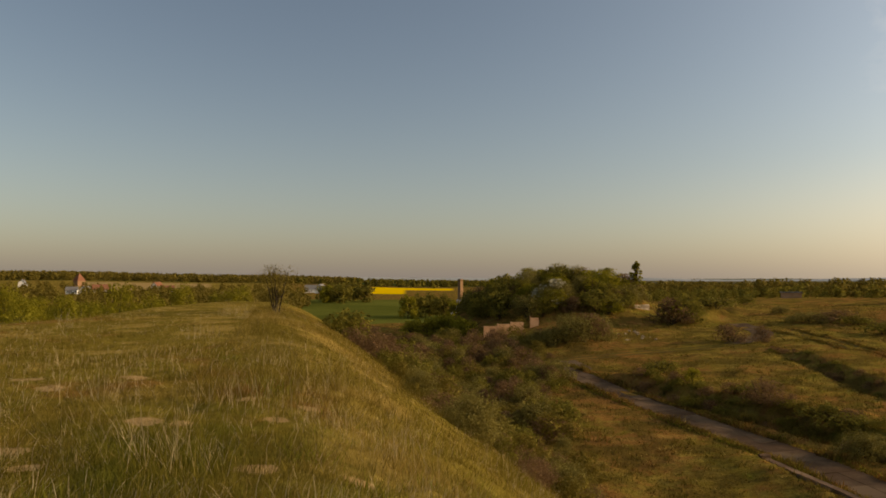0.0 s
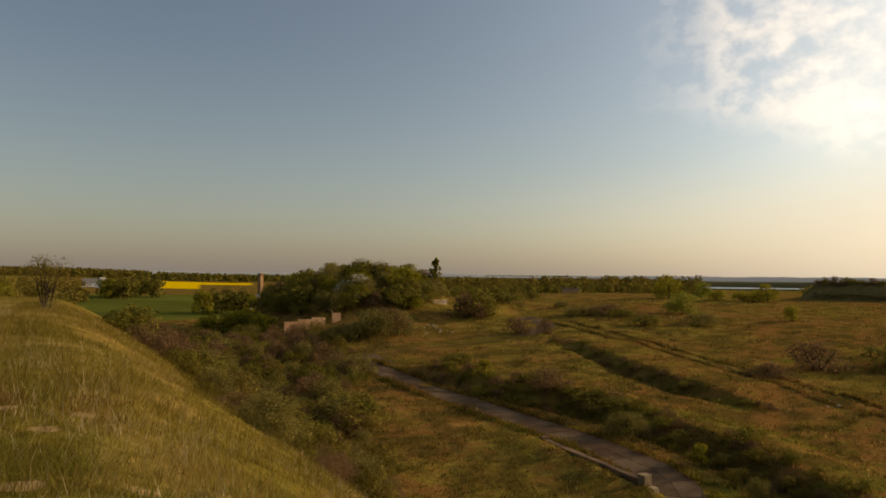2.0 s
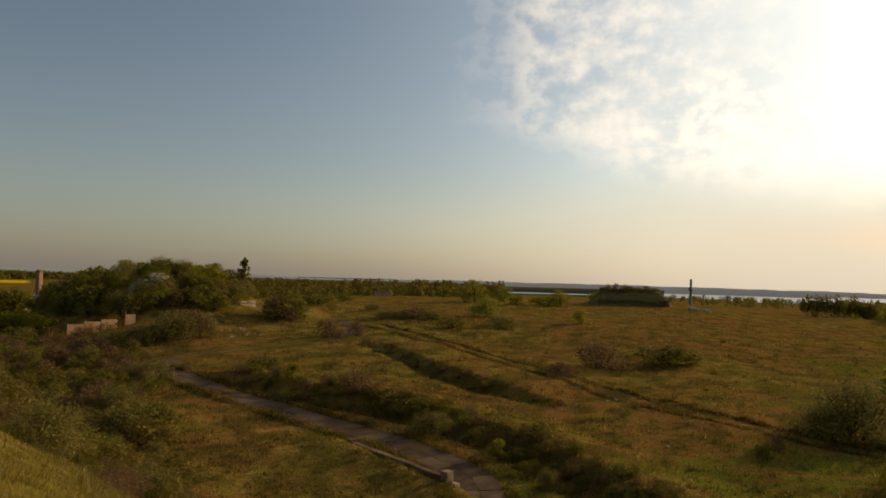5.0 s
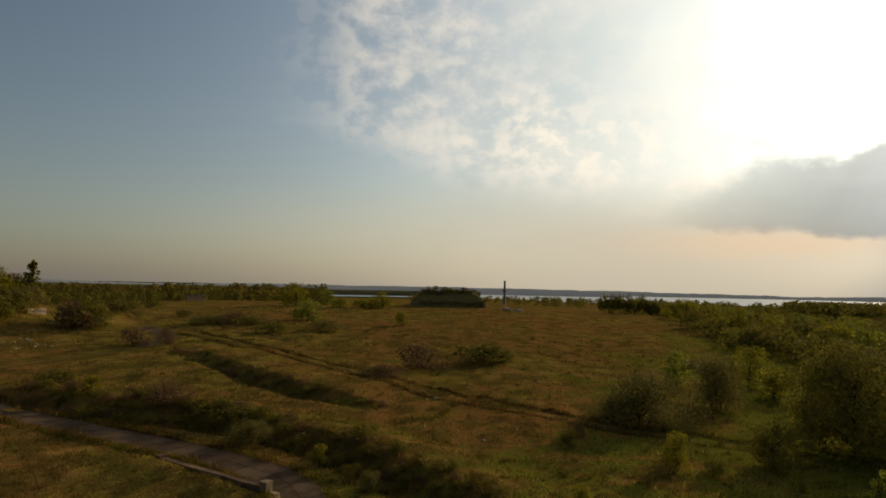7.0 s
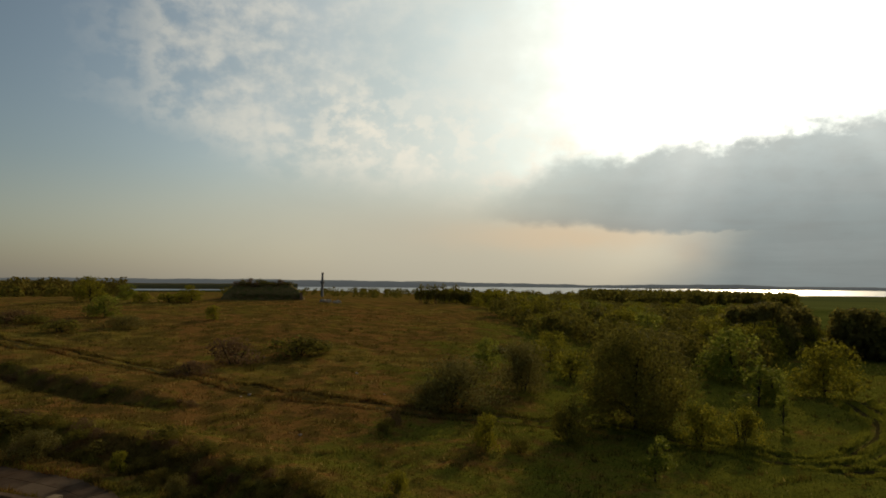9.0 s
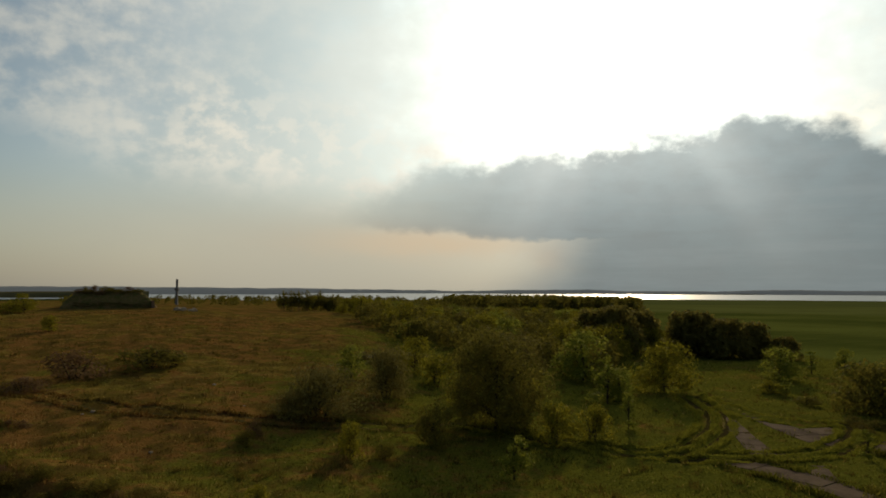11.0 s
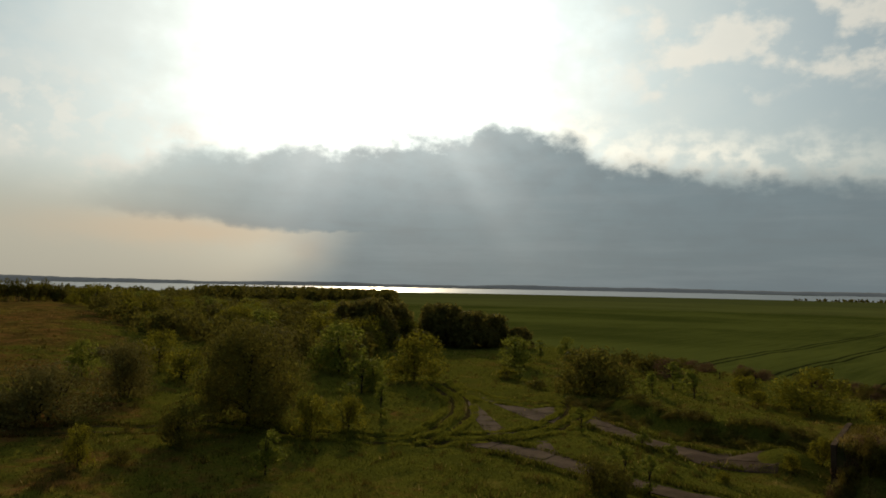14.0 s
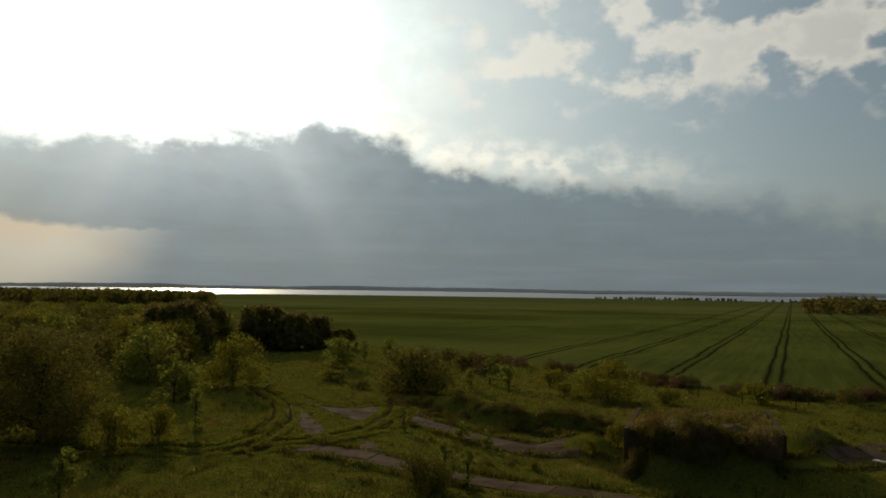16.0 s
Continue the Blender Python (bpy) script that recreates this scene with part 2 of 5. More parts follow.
UPROAD = [(52.5, 122), (50, 107), (41, 98.5), (34, 96.5), (28, 95), (20, 92), (13, 92)]
NEARROAD = [(57, -6.0), (53.5, -9.5), (50, -12.2), (46, -15.4), (42.5, -18.2), (39, -23.3), (34, -29)]
FARROAD = [(67, -18), (61, -20.1), (55.8, -22), (52, -23.6), (48.9, -27.7), (45, -33), (41.5, -43), (41, -58), (43, -72)]


def smax(a, b, k):
    d = a - b
    return 0.5 * (a + b + np.sqrt(d * d + k * k))


def ruts(x, y, line, gauge=0.85, wide=0.32):
    d, run, side = along(x, y, line)
    return np.exp(-((d - gauge) / wide) ** 2), np.exp(-(d / 0.5) ** 2)


def ground(x, y):
    x, y = np.asarray(x, float), np.asarray(y, float)
    r = np.hypot(x, y)
    z = base_land(x, y)
    z = z + 0.5 * fractal(x, y, 24, 3, 1) * smooth(r, 15, 50) * smooth(r, 800, 300)
    paved = np.exp(-(((x - 64) / 15) ** 2 + ((y + 12) / 8) ** 2) ** 2)
    for line, w in ((ROAD, 2.6), (UPROAD, 2.6), (NEARROAD, 2.8), (FARROAD, 3.2)):
        paved = np.maximum(paved, smooth(along(x, y, line)[0], w + 1.5, w))
    z = z + 0.3 * fractal(x, y, 3.1, 3, 2) * smooth(r, 15, 30) * smooth(r, 220, 90) * (1 - paved)
    # heaps on the far meadow
    z = z + 2.2 * np.maximum(fractal(x, y, 16, 2, 9) - 0.14, 0) * smooth(r, 85, 110) * smooth(r, 190, 150) * smooth(x, 75, 55) * 3 * smooth(along(x, y, UPROAD)[0], 3, 8)
    z = z + (9 * fractal(x, y, 420, 3, 14) - 1) * smooth(r, 3900, 4600)
    mx, my = (x - MOUND[0]) / 21, (y - MOUND[1]) / 22
    z = z + 8.0 * np.exp(-((mx * mx + my * my) ** 1.5))
    d, run, side = along(x, y, BANK)
    s = d * -side
    z = z + 0.9 * smooth(s, -0.4, 1.4) * smooth(s, 9, 2.5) - 0.45 * np.exp(-((s + 0.8) / 1.0) ** 2)
    d, run, side = along(x, y, SCARP)
    s = d * -side
    ends = smooth(run, 0, 8) * smooth(run, 45, 36)
    z = z + ends * (0.85 * smooth(s, -0.4, 0.9) * smooth(s, 14, 3) - 0.4 * np.exp(-((s + 0.6) / 0.8) ** 2))
    for line in (TRACK, TRAIL_1, TRAIL_2):
        a, b = ruts(x, y, line)
        z = z - 0.16 * a + 0.10 * b
    z = z - 0.05 * paved
    d, run, side = along(x, y, LEDGE)
    z = z + 0.55 * np.exp(-(d / 3.5) ** 2) * smooth(d * side, -0.1, 0.35)
    z = z - 1.0 * np.exp(-(((x - 21.3) / 1.3) ** 2 + ((y - 35.6) / 1.7) ** 2)) * smooth(d * side, 0.1, -0.3)
    z = z + 0.28 * np.exp(-(along(x, y, RIM)[0] / 0.7) ** 2)
    d, run, side = along(x, y, EMBANK)
    s = d * -side
    z = z + 1.5 * smooth(s, -0.3, 1.5) * smooth(s, 17, 6) * smooth(run, 0, 7) * smooth(run, 29, 23)
    z = smax(z, hill(x, y), 0.8)
    # gentle berm beside the bunker
    z = z + 1.5 * np.exp(-(((x - 49.5) / 3.2) ** 2 + ((y + 28.5) / 2.4) ** 2))
    z = z + 1.9 * np.exp(-(((x - 46.0) / 3.6) ** 2 + ((y + 47.0) / 2.6) ** 2) ** 1.5)
    # earth heaped against its front
    d, run, side = along(x, y, [(43.1, -27.9), (38.2, -37.3)])
    z = z + 2.3 * np.exp(-(d / 2.0) ** 2) * smooth(run, 0, 2) * smooth(run, 10.6, 9)
    # small tussocks on the hill
    z = z + 0.10 * fractal(x, y, 0.7, 2, 4) * smooth(r, 40, 12)
    return z + EYE



# ---- materials ----
def material(name):
    m = bpy.data.materials.new(name)
    m.use_nodes = True
    N.tree = m.node_tree
    N.tree.nodes.clear()
    return m


def finish(m, col, rough=0.9, bump=None, strength=0.3, far=0.05, leaf=0.0, metal=0.0, spec=0.06):
    t = m.node_tree
    out = t.nodes.new("ShaderNodeOutputMaterial")
    b = t.nodes.new("ShaderNodeBsdfPrincipled")
    b.inputs["Metallic"].default_value = metal
    b.inputs["Specular IOR Level"].default_value = spec
    if isinstance(rough, N):
        t.links.new(rough.s, b.inputs["Roughness"])
    else:
        b.inputs["Roughness"].default_value = rough
    if isinstance(col, N):
        t.links.new(col.s, b.inputs["Base Color"])
    else:
        b.inputs["Base Color"].default_value = (*col, 1)
    if bump is not None:
        n = t.nodes.new("ShaderNodeBump")
        n.inputs["Strength"].default_value, n.inputs["Distance"].default_value = strength, far
        t.links.new(bump.s, n.inputs["Height"])
        t.links.new(n.outputs[0], b.inputs["Normal"])
    last = b.outputs[0]
    if leaf:
        tr = t.nodes.new("ShaderNodeBsdfTranslucent")
        if isinstance(col, N):
            t.links.new(col.s, tr.inputs[0])
        else:
            tr.inputs[0].default_value = (*col, 1)
        mx = t.nodes.new("ShaderNodeMixShader")
        mx.inputs[0].default_value = leaf
        t.links.new(last, mx.inputs[1])
        t.links.new(tr.outputs[0], mx.inputs[2])
        last = mx.outputs[0]
    t.links.new(last, out.inputs[0])
    return m


def where():
    n = N.tree.nodes.new("ShaderNodeNewGeometry")
    return N(n.outputs["Position"])


def local():
    n = N.tree.nodes.new("ShaderNodeTexCoord")
    return N(n.outputs["Object"])


def chance(island=False):
    if island:
        n = N.tree.nodes.new("ShaderNodeNewGeometry")
        return N(n.outputs["Random Per Island"])
    n = N.tree.nodes.new("ShaderNodeObjectInfo")
    return N(n.outputs["Random"])


def mask(name):
    n = N.tree.nodes.new("ShaderNodeAttribute")
    n.attribute_name = name
    s = N.tree.nodes.new("ShaderNodeSeparateColor")
    N.tree.links.new(n.outputs["Color"], s.inputs[0])
    return [N(s.outputs[i]) for i in range(3)]


def leaf_material(name, dark, light, sun_tip, share=0.45):
    m = material(name)
    k = chance(True)
    o = chance()
    clump = fbm(local(), 1.1, 3)
    c = mixc(k * 0.28 + ramp(clump, 0.3, 0.7) * 0.62, dark, light)
    c = mixc(ramp(k, 0.88, 1.0) * 0.7, c, sun_tip)
    c = mixc(o * 0.35, c, tuple(0.75 * a for a in light))
    return finish(m, c, 0.8, leaf=share, spec=0.02)


def meadow_colour(p, fine):
    big, mid, small = fbm(p, 0.03, 4), fbm(p, 0.16, 5, 0.6), fbm(p, 0.9, 4, 0.6)
    lush, bare, wood = mask("growth")
    heath = mask("soil")[0]
    blade = ramp(fine, 0.2, 0.8)
    tone = mid * 0.55 + small * 0.45
    olive = mixc(blade, (0.090, 0.067, 0.011), (0.200, 0.150, 0.028))
    rust = mixc(blade, (0.112, 0.057, 0.015), (0.240, 0.124, 0.036))
    straw = mixc(blade, (0.185, 0.125, 0.032), (0.40, 0.275, 0.080))
    green = mixc(blade, (0.060, 0.061, 0.008), (0.150, 0.145, 0.021))
    moss = mixc(blade, (0.052, 0.038, 0.009), (0.112, 0.078, 0.018))
    c = mixc(ramp(tone + (big - 0.5) * 0.5 + (1 - heath) * 0.1, 0.42, 0.58), rust, olive)
    c = mixc(ramp(fbm(p, 0.45, 5, 0.65) + (big - 0.5) * 0.4, 0.50, 0.66) * (0.75 - heath * 0.45), c, straw)
    # the heath below is mossier than the hill
    c = mixc(heath * ramp(fbm(p, 0.28, 4, 0.6), 0.42, 0.6) * 0.85, c, moss)
    return mixc(ramp(lush * 0.95 + (tone - 0.5) * 2.0, 0.3, 0.75), c, green), mid, lush, bare, wood


M_GROUND = material("meadow_ground")
p = where()
fine = fbm(p, 4.5, 6, 0.7)
c, mid, lush, bare, wood = meadow_colour(p, fine)
crop, rape, tan = mask("fields")
earth = mixc(fine, (0.16, 0.10, 0.04), (0.40, 0.27, 0.12))
c = mixc(ramp(bare + (mid - 0.5) * 0.5 + (fine - 0.5) * 0.9, 0.4, 0.7), c, earth)
# tramlines of the arable field, 15 m apart
sp = N.tree.nodes.new("ShaderNodeSeparateXYZ")
N.tree.links.new(p.s, sp.inputs[0])
px, py = N(sp.outputs[0]), N(sp.outputs[1])
u = (px + py) * 0.7071 + (fbm(p, 0.02, 2) - 0.5) * 1.5
lane = N.op("ABSOLUTE", N.op("FRACT", (u - 2.8) / 15.0 + 0.5) - 0.5) * 15.0
tram = bell(lane, 1.0, 0.42) * ramp(u, 62, 50)
streak = fbm(vec((px + py) * 0.5, (px - py) * 0.02), 1.0, 4)
cropc = mixc(ramp(fbm(p, 0.009, 3) + (streak - 0.5) * 0.5, 0.3, 0.7), (0.058, 0.070, 0.013), (0.125, 0.138, 0.028))
cropc = mixc(ramp(fine, 0.3, 0.75) * 0.5, cropc, (0.034, 0.040, 0.010))
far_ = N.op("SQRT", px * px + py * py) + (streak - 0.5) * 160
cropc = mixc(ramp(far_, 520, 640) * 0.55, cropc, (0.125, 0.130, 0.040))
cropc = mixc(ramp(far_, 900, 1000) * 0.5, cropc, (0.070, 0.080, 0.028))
cropc = mixc(tram * 0.95, cropc, (0.012, 0.014, 0.006))
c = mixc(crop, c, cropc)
c = mixc(rape, c, mixc(fine, (0.52, 0.33, 0.004), (0.62, 0.42, 0.008)))
c = mixc(tan, c, mixc(mid, (0.22, 0.15, 0.06), (0.32, 0.22, 0.09)))
c = mixc(wood, c, mixc(mid, (0.015, 0.025, 0.008), (0.04, 0.055, 0.015)))
finish(M_GROUND, c, 1.0, fine + mid * 0.7, 0.8, 0.15, spec=0.0)

M_GRASS = material("grass_blades")
p = where()
k = chance(True)
c, *_ = meadow_colour(p, k)
c = mixc(ramp(k, 0.93, 1.0), c, (0.36, 0.26, 0.08))
finish(M_GRASS, c, 1.0, leaf=0.45, spec=0.0)
M_VERGE = finish(material("lush_blades"), mixc(chance(True), (0.095, 0.098, 0.012), (0.235, 0.225, 0.030)), 1.0, leaf=0.5, spec=0.0)
M_TUSSOCK = finish(material("tussock_blades"), mixc(chance(True), (0.075, 0.056, 0.010), (0.16, 0.12, 0.026)), 1.0, leaf=0.4, spec=0.0)
M_STALK = finish(material("dry_stalks"), mixc(chance(True), (0.26, 0.19, 0.09), (0.55, 0.44, 0.25)), 0.7, leaf=0.3)

M_LEAF = leaf_material("leaf_olive", (0.105, 0.095, 0.009), (0.28, 0.245, 0.024), (0.46, 0.40, 0.06), 0.5)
M_LEAF_DARK = leaf_material("leaf_dark", (0.080, 0.070, 0.013), (0.200, 0.168, 0.030), (0.33, 0.285, 0.045), 0.44)
M_LEAF_LIGHT = leaf_material("leaf_light", (0.11, 0.13, 0.015), (0.28, 0.28, 0.04), (0.52, 0.45, 0.12), 0.5)
M_LEAF_GREY = leaf_material("leaf_greygreen", (0.10, 0.080, 0.020), (0.23, 0.19, 0.05), (0.31, 0.27, 0.09), 0.36)
M_LEAF_RUST = leaf_material("leaf_rust", (0.10, 0.058, 0.026), (0.21, 0.125, 0.06), (0.3, 0.2, 0.09), 0.4)
M_LEAF_SCRUB = leaf_material("leaf_scrub", (0.075, 0.058, 0.011), (0.205, 0.155, 0.030), (0.30, 0.23, 0.05), 0.35)
M_LEAF_HEDGE = leaf_material("leaf_hedge", (0.090, 0.078, 0.020), (0.225, 0.185, 0.043), (0.36, 0.30, 0.07), 0.55)
M_BLOSSOM = leaf_material("blossom", (0.17, 0.16, 0.07), (0.48, 0.44, 0.33), (0.75, 0.70, 0.58), 0.35)
M_BARK = finish(material("bark"), mixc(fbm(local(), 9, 5), (0.02, 0.015, 0.01), (0.06, 0.045, 0.03)), 0.95, fbm(local(), 30, 4), 0.5, spec=0.05)


# ---- building helpers ----
def mesh_of(name, verts, faces, mat=None, flat=True):
    me = bpy.data.meshes.new(name)
    me.from_pydata(verts, [], faces)
    if mat:
        me.materials.append(mat)
    if not flat:
        me.polygons.foreach_set("use_smooth", [True] * len(me.polygons))
    return me


def quads_mesh(name, pts, mat):
    """pts: array n x 4 x 3 of loose quads."""
    n = len(pts)
    me = bpy.data.meshes.new(name)
    me.vertices.add(n * 4)
    me.vertices.foreach_set("co", np.asarray(pts, np.float32).ravel())
    me.loops.add(n * 4)
    me.loops.foreach_set("vertex_index", np.arange(n * 4, dtype=np.int32))
    me.polygons.add(n)
    me.polygons.foreach_set("loop_start", np.arange(0, n * 4, 4, dtype=np.int32))
    me.materials.append(mat)
    me.update()
    return me


def part(name, data, mat, parent, label=""):
    """One mesh object under a thing; data is a bmesh or a mesh."""
    if isinstance(data, bmesh.types.BMesh):
        me = bpy.data.meshes.new(name)
        data.to_mesh(me)
        data.free()
        me.materials.append(mat)
        data = me
    ob = new(name, data)
    ob.parent = parent
    if label:
        tagged(ob, label)
    return ob


def tube(verts, faces, path, radii, sides=6):
    """Adds a tapered tube along path to the lists."""
    start = len(verts)
    for i, (q, rad) in enumerate(zip(path, radii)):
        q = Vector(q)
        d = (Vector(path[min(i + 1, len(path) - 1)]) - Vector(path[max(i - 1, 0)])).normalized()
        u = d.orthogonal().normalized()
        w = d.cross(u)
        for k in range(sides):
            a = 2 * math.pi * k / sides
            verts.append(tuple(q + (u * math.cos(a) + w * math.sin(a)) * rad))
    for i in range(len(path) - 1):
        for k in range(sides):
            a, b = start + i * sides + k, start + i * sides + (k + 1) % sides
            faces.append((a, b, b + sides, a + sides))


# ---- ground ----
azs = np.radians(np.concatenate([np.arange(-145, 45, 0.4), np.arange(45, 215, 3.0)]))
rs = [0.6]
while rs[-1] < 4850:
    rs.append(rs[-1] * (1.0115 if rs[-1] < 150 else 1.02))
rs = np.array(rs)
AA, RR = np.meshgrid(azs, rs)
GX, GY = -np.sin(AA) * RR, np.cos(AA) * RR
GZ = ground(GX, GY)
na, nr = len(azs), len(rs)
idx = np.arange(na * nr).reshape(nr, na)
nxt = np.roll(idx, -1, axis=1)
quads = np.stack([idx[:-1], nxt[:-1], nxt[1:], idx[1:]], -1).reshape(-1, 4)
verts = np.stack([GX, GY, GZ], -1).reshape(-1, 3)
centre = len(verts)
verts = np.vstack([verts, [[0, 0, float(ground(0.0, 0.0))]]])
me = bpy.data.meshes.new("ground")
nq = len(quads)
me.vertices.add(len(verts))
me.vertices.foreach_set("co", verts.astype(np.float32).ravel())
tris = np.stack([np.full(na, centre), nxt[0], idx[0]], -1)
me.loops.add(nq * 4 + na * 3)
me.loops.foreach_set("vertex_index", np.concatenate([quads[:, ::-1].ravel(), tris[:, ::-1].ravel()]).astype(np.int32))
me.polygons.add(nq + na)
me.polygons.foreach_set("loop_start", np.concatenate([np.arange(nq) * 4, nq * 4 + np.arange(na) * 3]).astype(np.int32))
me.polygons.foreach_set("use_smooth", np.ones(nq + na, bool))
me.update()
if me.polygons[0].normal.z < 0:
    me.flip_normals()
VX, VY = verts[:, 0], verts[:, 1]
VR = np.hypot(VX, VY)
VA = np.degrees(np.arctan2(-VX, VY))


SAND = [
    (-5.4, 12.0, 0.28), (-2.8, 9.8, 0.18), (-3.6, 8.3, 0.25), (-3.1, 8.2, 0.16), (-4.4, 7.0, 0.22), (-3.8, 6.3, 0.18), (-6.1, 10.7, 0.25),
    (-1.9, 9.8, 0.22), (-1.7, 6.3, 0.24), (-2.1, 8.7, 0.2), (-7.0, 11.6, 0.3), (-0.8, 6.6, 0.18), (-9.5, 14, 0.4), (-8.2, 3.5, 0.3), (-5, -4, 0.35), (-2, -6, 0.3),
]


def plan_masks(x, y):
    r, a = np.hypot(x, y), np.degrees(np.arctan2(-x, y))
    # the big arable field past the ditch
    d, run, side = along(x, y, [(330, 120), (215, -10), (120, -50), (95, -60), (75, -66), (62, -90), (30, -160), (-60, -320)])
    crop_ = smooth(d * side * -1, -2, 2) * smooth(r, 1790, 1740) * (a < -60)
    pasture = ((a > 0) & (a < 14) & (r > 200) & (r < 470)).astype(float)
    rape_ = (((a > 3.4) & (a < 6.0) & (r > 640) & (r < 1050)) | ((a > -0.6) & (a < 4) & (r > 860) & (r < 1050))).astype(float)
    tan_ = ((a > 19) & (a < 28) & (r > 700) & (r < 1100)).astype(float)
    lush_ = smooth(y - 0.38 * x, 34, -14) * smooth(edge_s(x, y), 6, 16) * 0.76 + 0.1 * smooth(edge_s(x, y), 4, -2) + 0.25 * smooth(fractal(x, y, 30, 2, 7), 0.05, 0.2) + 0.9 * pasture
    lush_ = np.clip(lush_ + 0.12 * smooth(edge_s(x, y), -3, 1) * smooth(edge_s(x, y), 8, 4) * smooth(r, 40, 12), 0, 1)
    bare_ = np.zeros_like(x)
    for line in (TRACK, TRAIL_1, TRAIL_2):
        q, b = ruts(x, y, line)
        bare_ = np.maximum(bare_, q * 0.6)
    for sx, sy, wide in SAND:
        bare_ = np.maximum(bare_, 0.95 * np.exp(-(((x - sx) / wide) ** 2 + ((y - sy) / wide) ** 2) ** 2))
    bare_ = np.maximum(bare_, 0.8 * np.exp(-(along(x, y, [(83, -59.5), (80, -65), (78, -70)])[0] / 0.9) ** 2))
    return np.maximum(crop_, 0.85 * pasture), rape_, tan_, lush_, bare_


def heath_of(x, y):
    return smooth(edge_s(x, y), 5, 14) * smooth(y - 0.25 * x, -14, 14)


crop_, rape_, tan_, lush_, bare_ = plan_masks(VX, VY)
wood_ = np.maximum(smooth(VR, 1100, 1400) * (1 - rape_) * (1 - tan_) * (VA > -48), smooth(VR, 3700, 3900))
for nm, cols in (("fields", (crop_, rape_, tan_)), ("growth", (lush_, bare_, wood_)), ("soil", (heath_of(VX, VY), 0 * VX, 0 * VX))):
    at = me.attributes.new(nm, "FLOAT_COLOR", "POINT")
    at.data.foreach_set("color", np.stack([*cols, np.ones_like(VX)], -1).astype(np.float32).ravel())
me.materials.append(M_GROUND)
tagged(new("ground", me), "dry grassy meadow, hill and green fields", "ground", kind="structure")



def height(x, y):
    """The ground mesh's height at one place."""
    a, r = math.atan2(-x, y), max(math.hypot(x, y), rs[0])
    while a < azs[0]:
        a += 2 * math.pi
    i = min(max(int(np.searchsorted(azs, a)) - 1, 0), na - 2)
    j = min(max(int(np.searchsorted(rs, r)) - 1, 0), nr - 2)
    f, g = (a - azs[i]) / (azs[i + 1] - azs[i]), (r - rs[j]) / (rs[j + 1] - rs[j])
    return float((GZ[j, i] * (1 - f) + GZ[j, i + 1] * f) * (1 - g) + (GZ[j + 1, i] * (1 - f) + GZ[j + 1, i + 1] * f) * g)


# ---- the lake ----
m = material("lake_water")
M_WATER = finish(m, (0.07, 0.085, 0.09), 0.3, fbm(where(), 0.25, 4), 0.04, 0.3, spec=0.3)
ring = []
for a in range(-160, -30, 4):
    ring.append((-math.sin(radians(a)) * 4600, math.cos(radians(a)) * 4600, EYE - 20.5))
for a in range(-30, -162, -4):
    ring.append((-math.sin(radians(a)) * 700, math.cos(radians(a)) * 700, EYE - 20.5))
tagged(new("lake", mesh_of("lake", ring, [tuple(range(len(ring)))], M_WATER)), "wide calm pale lake beyond the fields", "water", kind="structure")



# ---- trees and shrubs ----
def crown_quads(rng, clumps, leaves, size, droop=0.0):
    """clumps: rows x, y, z, radius. Leaf quads scattered in the clumps."""
    out = []
    per = np.maximum((leaves * clumps[:, 3] ** 2 / (clumps[:, 3] ** 2).sum()).astype(int), 3)
    for (cx, cy, cz, cr), n in zip(clumps, per):
        d = rng.normal(size=(n, 3))
        d /= np.linalg.norm(d, axis=1, keepdims=True)
        q = np.array([cx, cy, cz]) + d * cr * rng.uniform(0.25, 1.0, (n, 1)) ** 0.45 * 1.05 * np.array([1, 1, 0.85])
        face = d + np.array([0, 0, 0.25]) + rng.normal(size=(n, 3)) * 0.42
        u = np.cross(face, rng.normal(size=(n, 3)))
        u /= np.linalg.norm(u, axis=1, keepdims=True)
        w = np.cross(face, u)
        w /= np.linalg.norm(w, axis=1, keepdims=True)
        s = size * rng.uniform(0.6, 1.5, (n, 1))
        out.append(np.stack([q - u * s, q - w * s * 0.55, q + u * s, q + w * s * 0.55], 1))
    return np.concatenate(out)


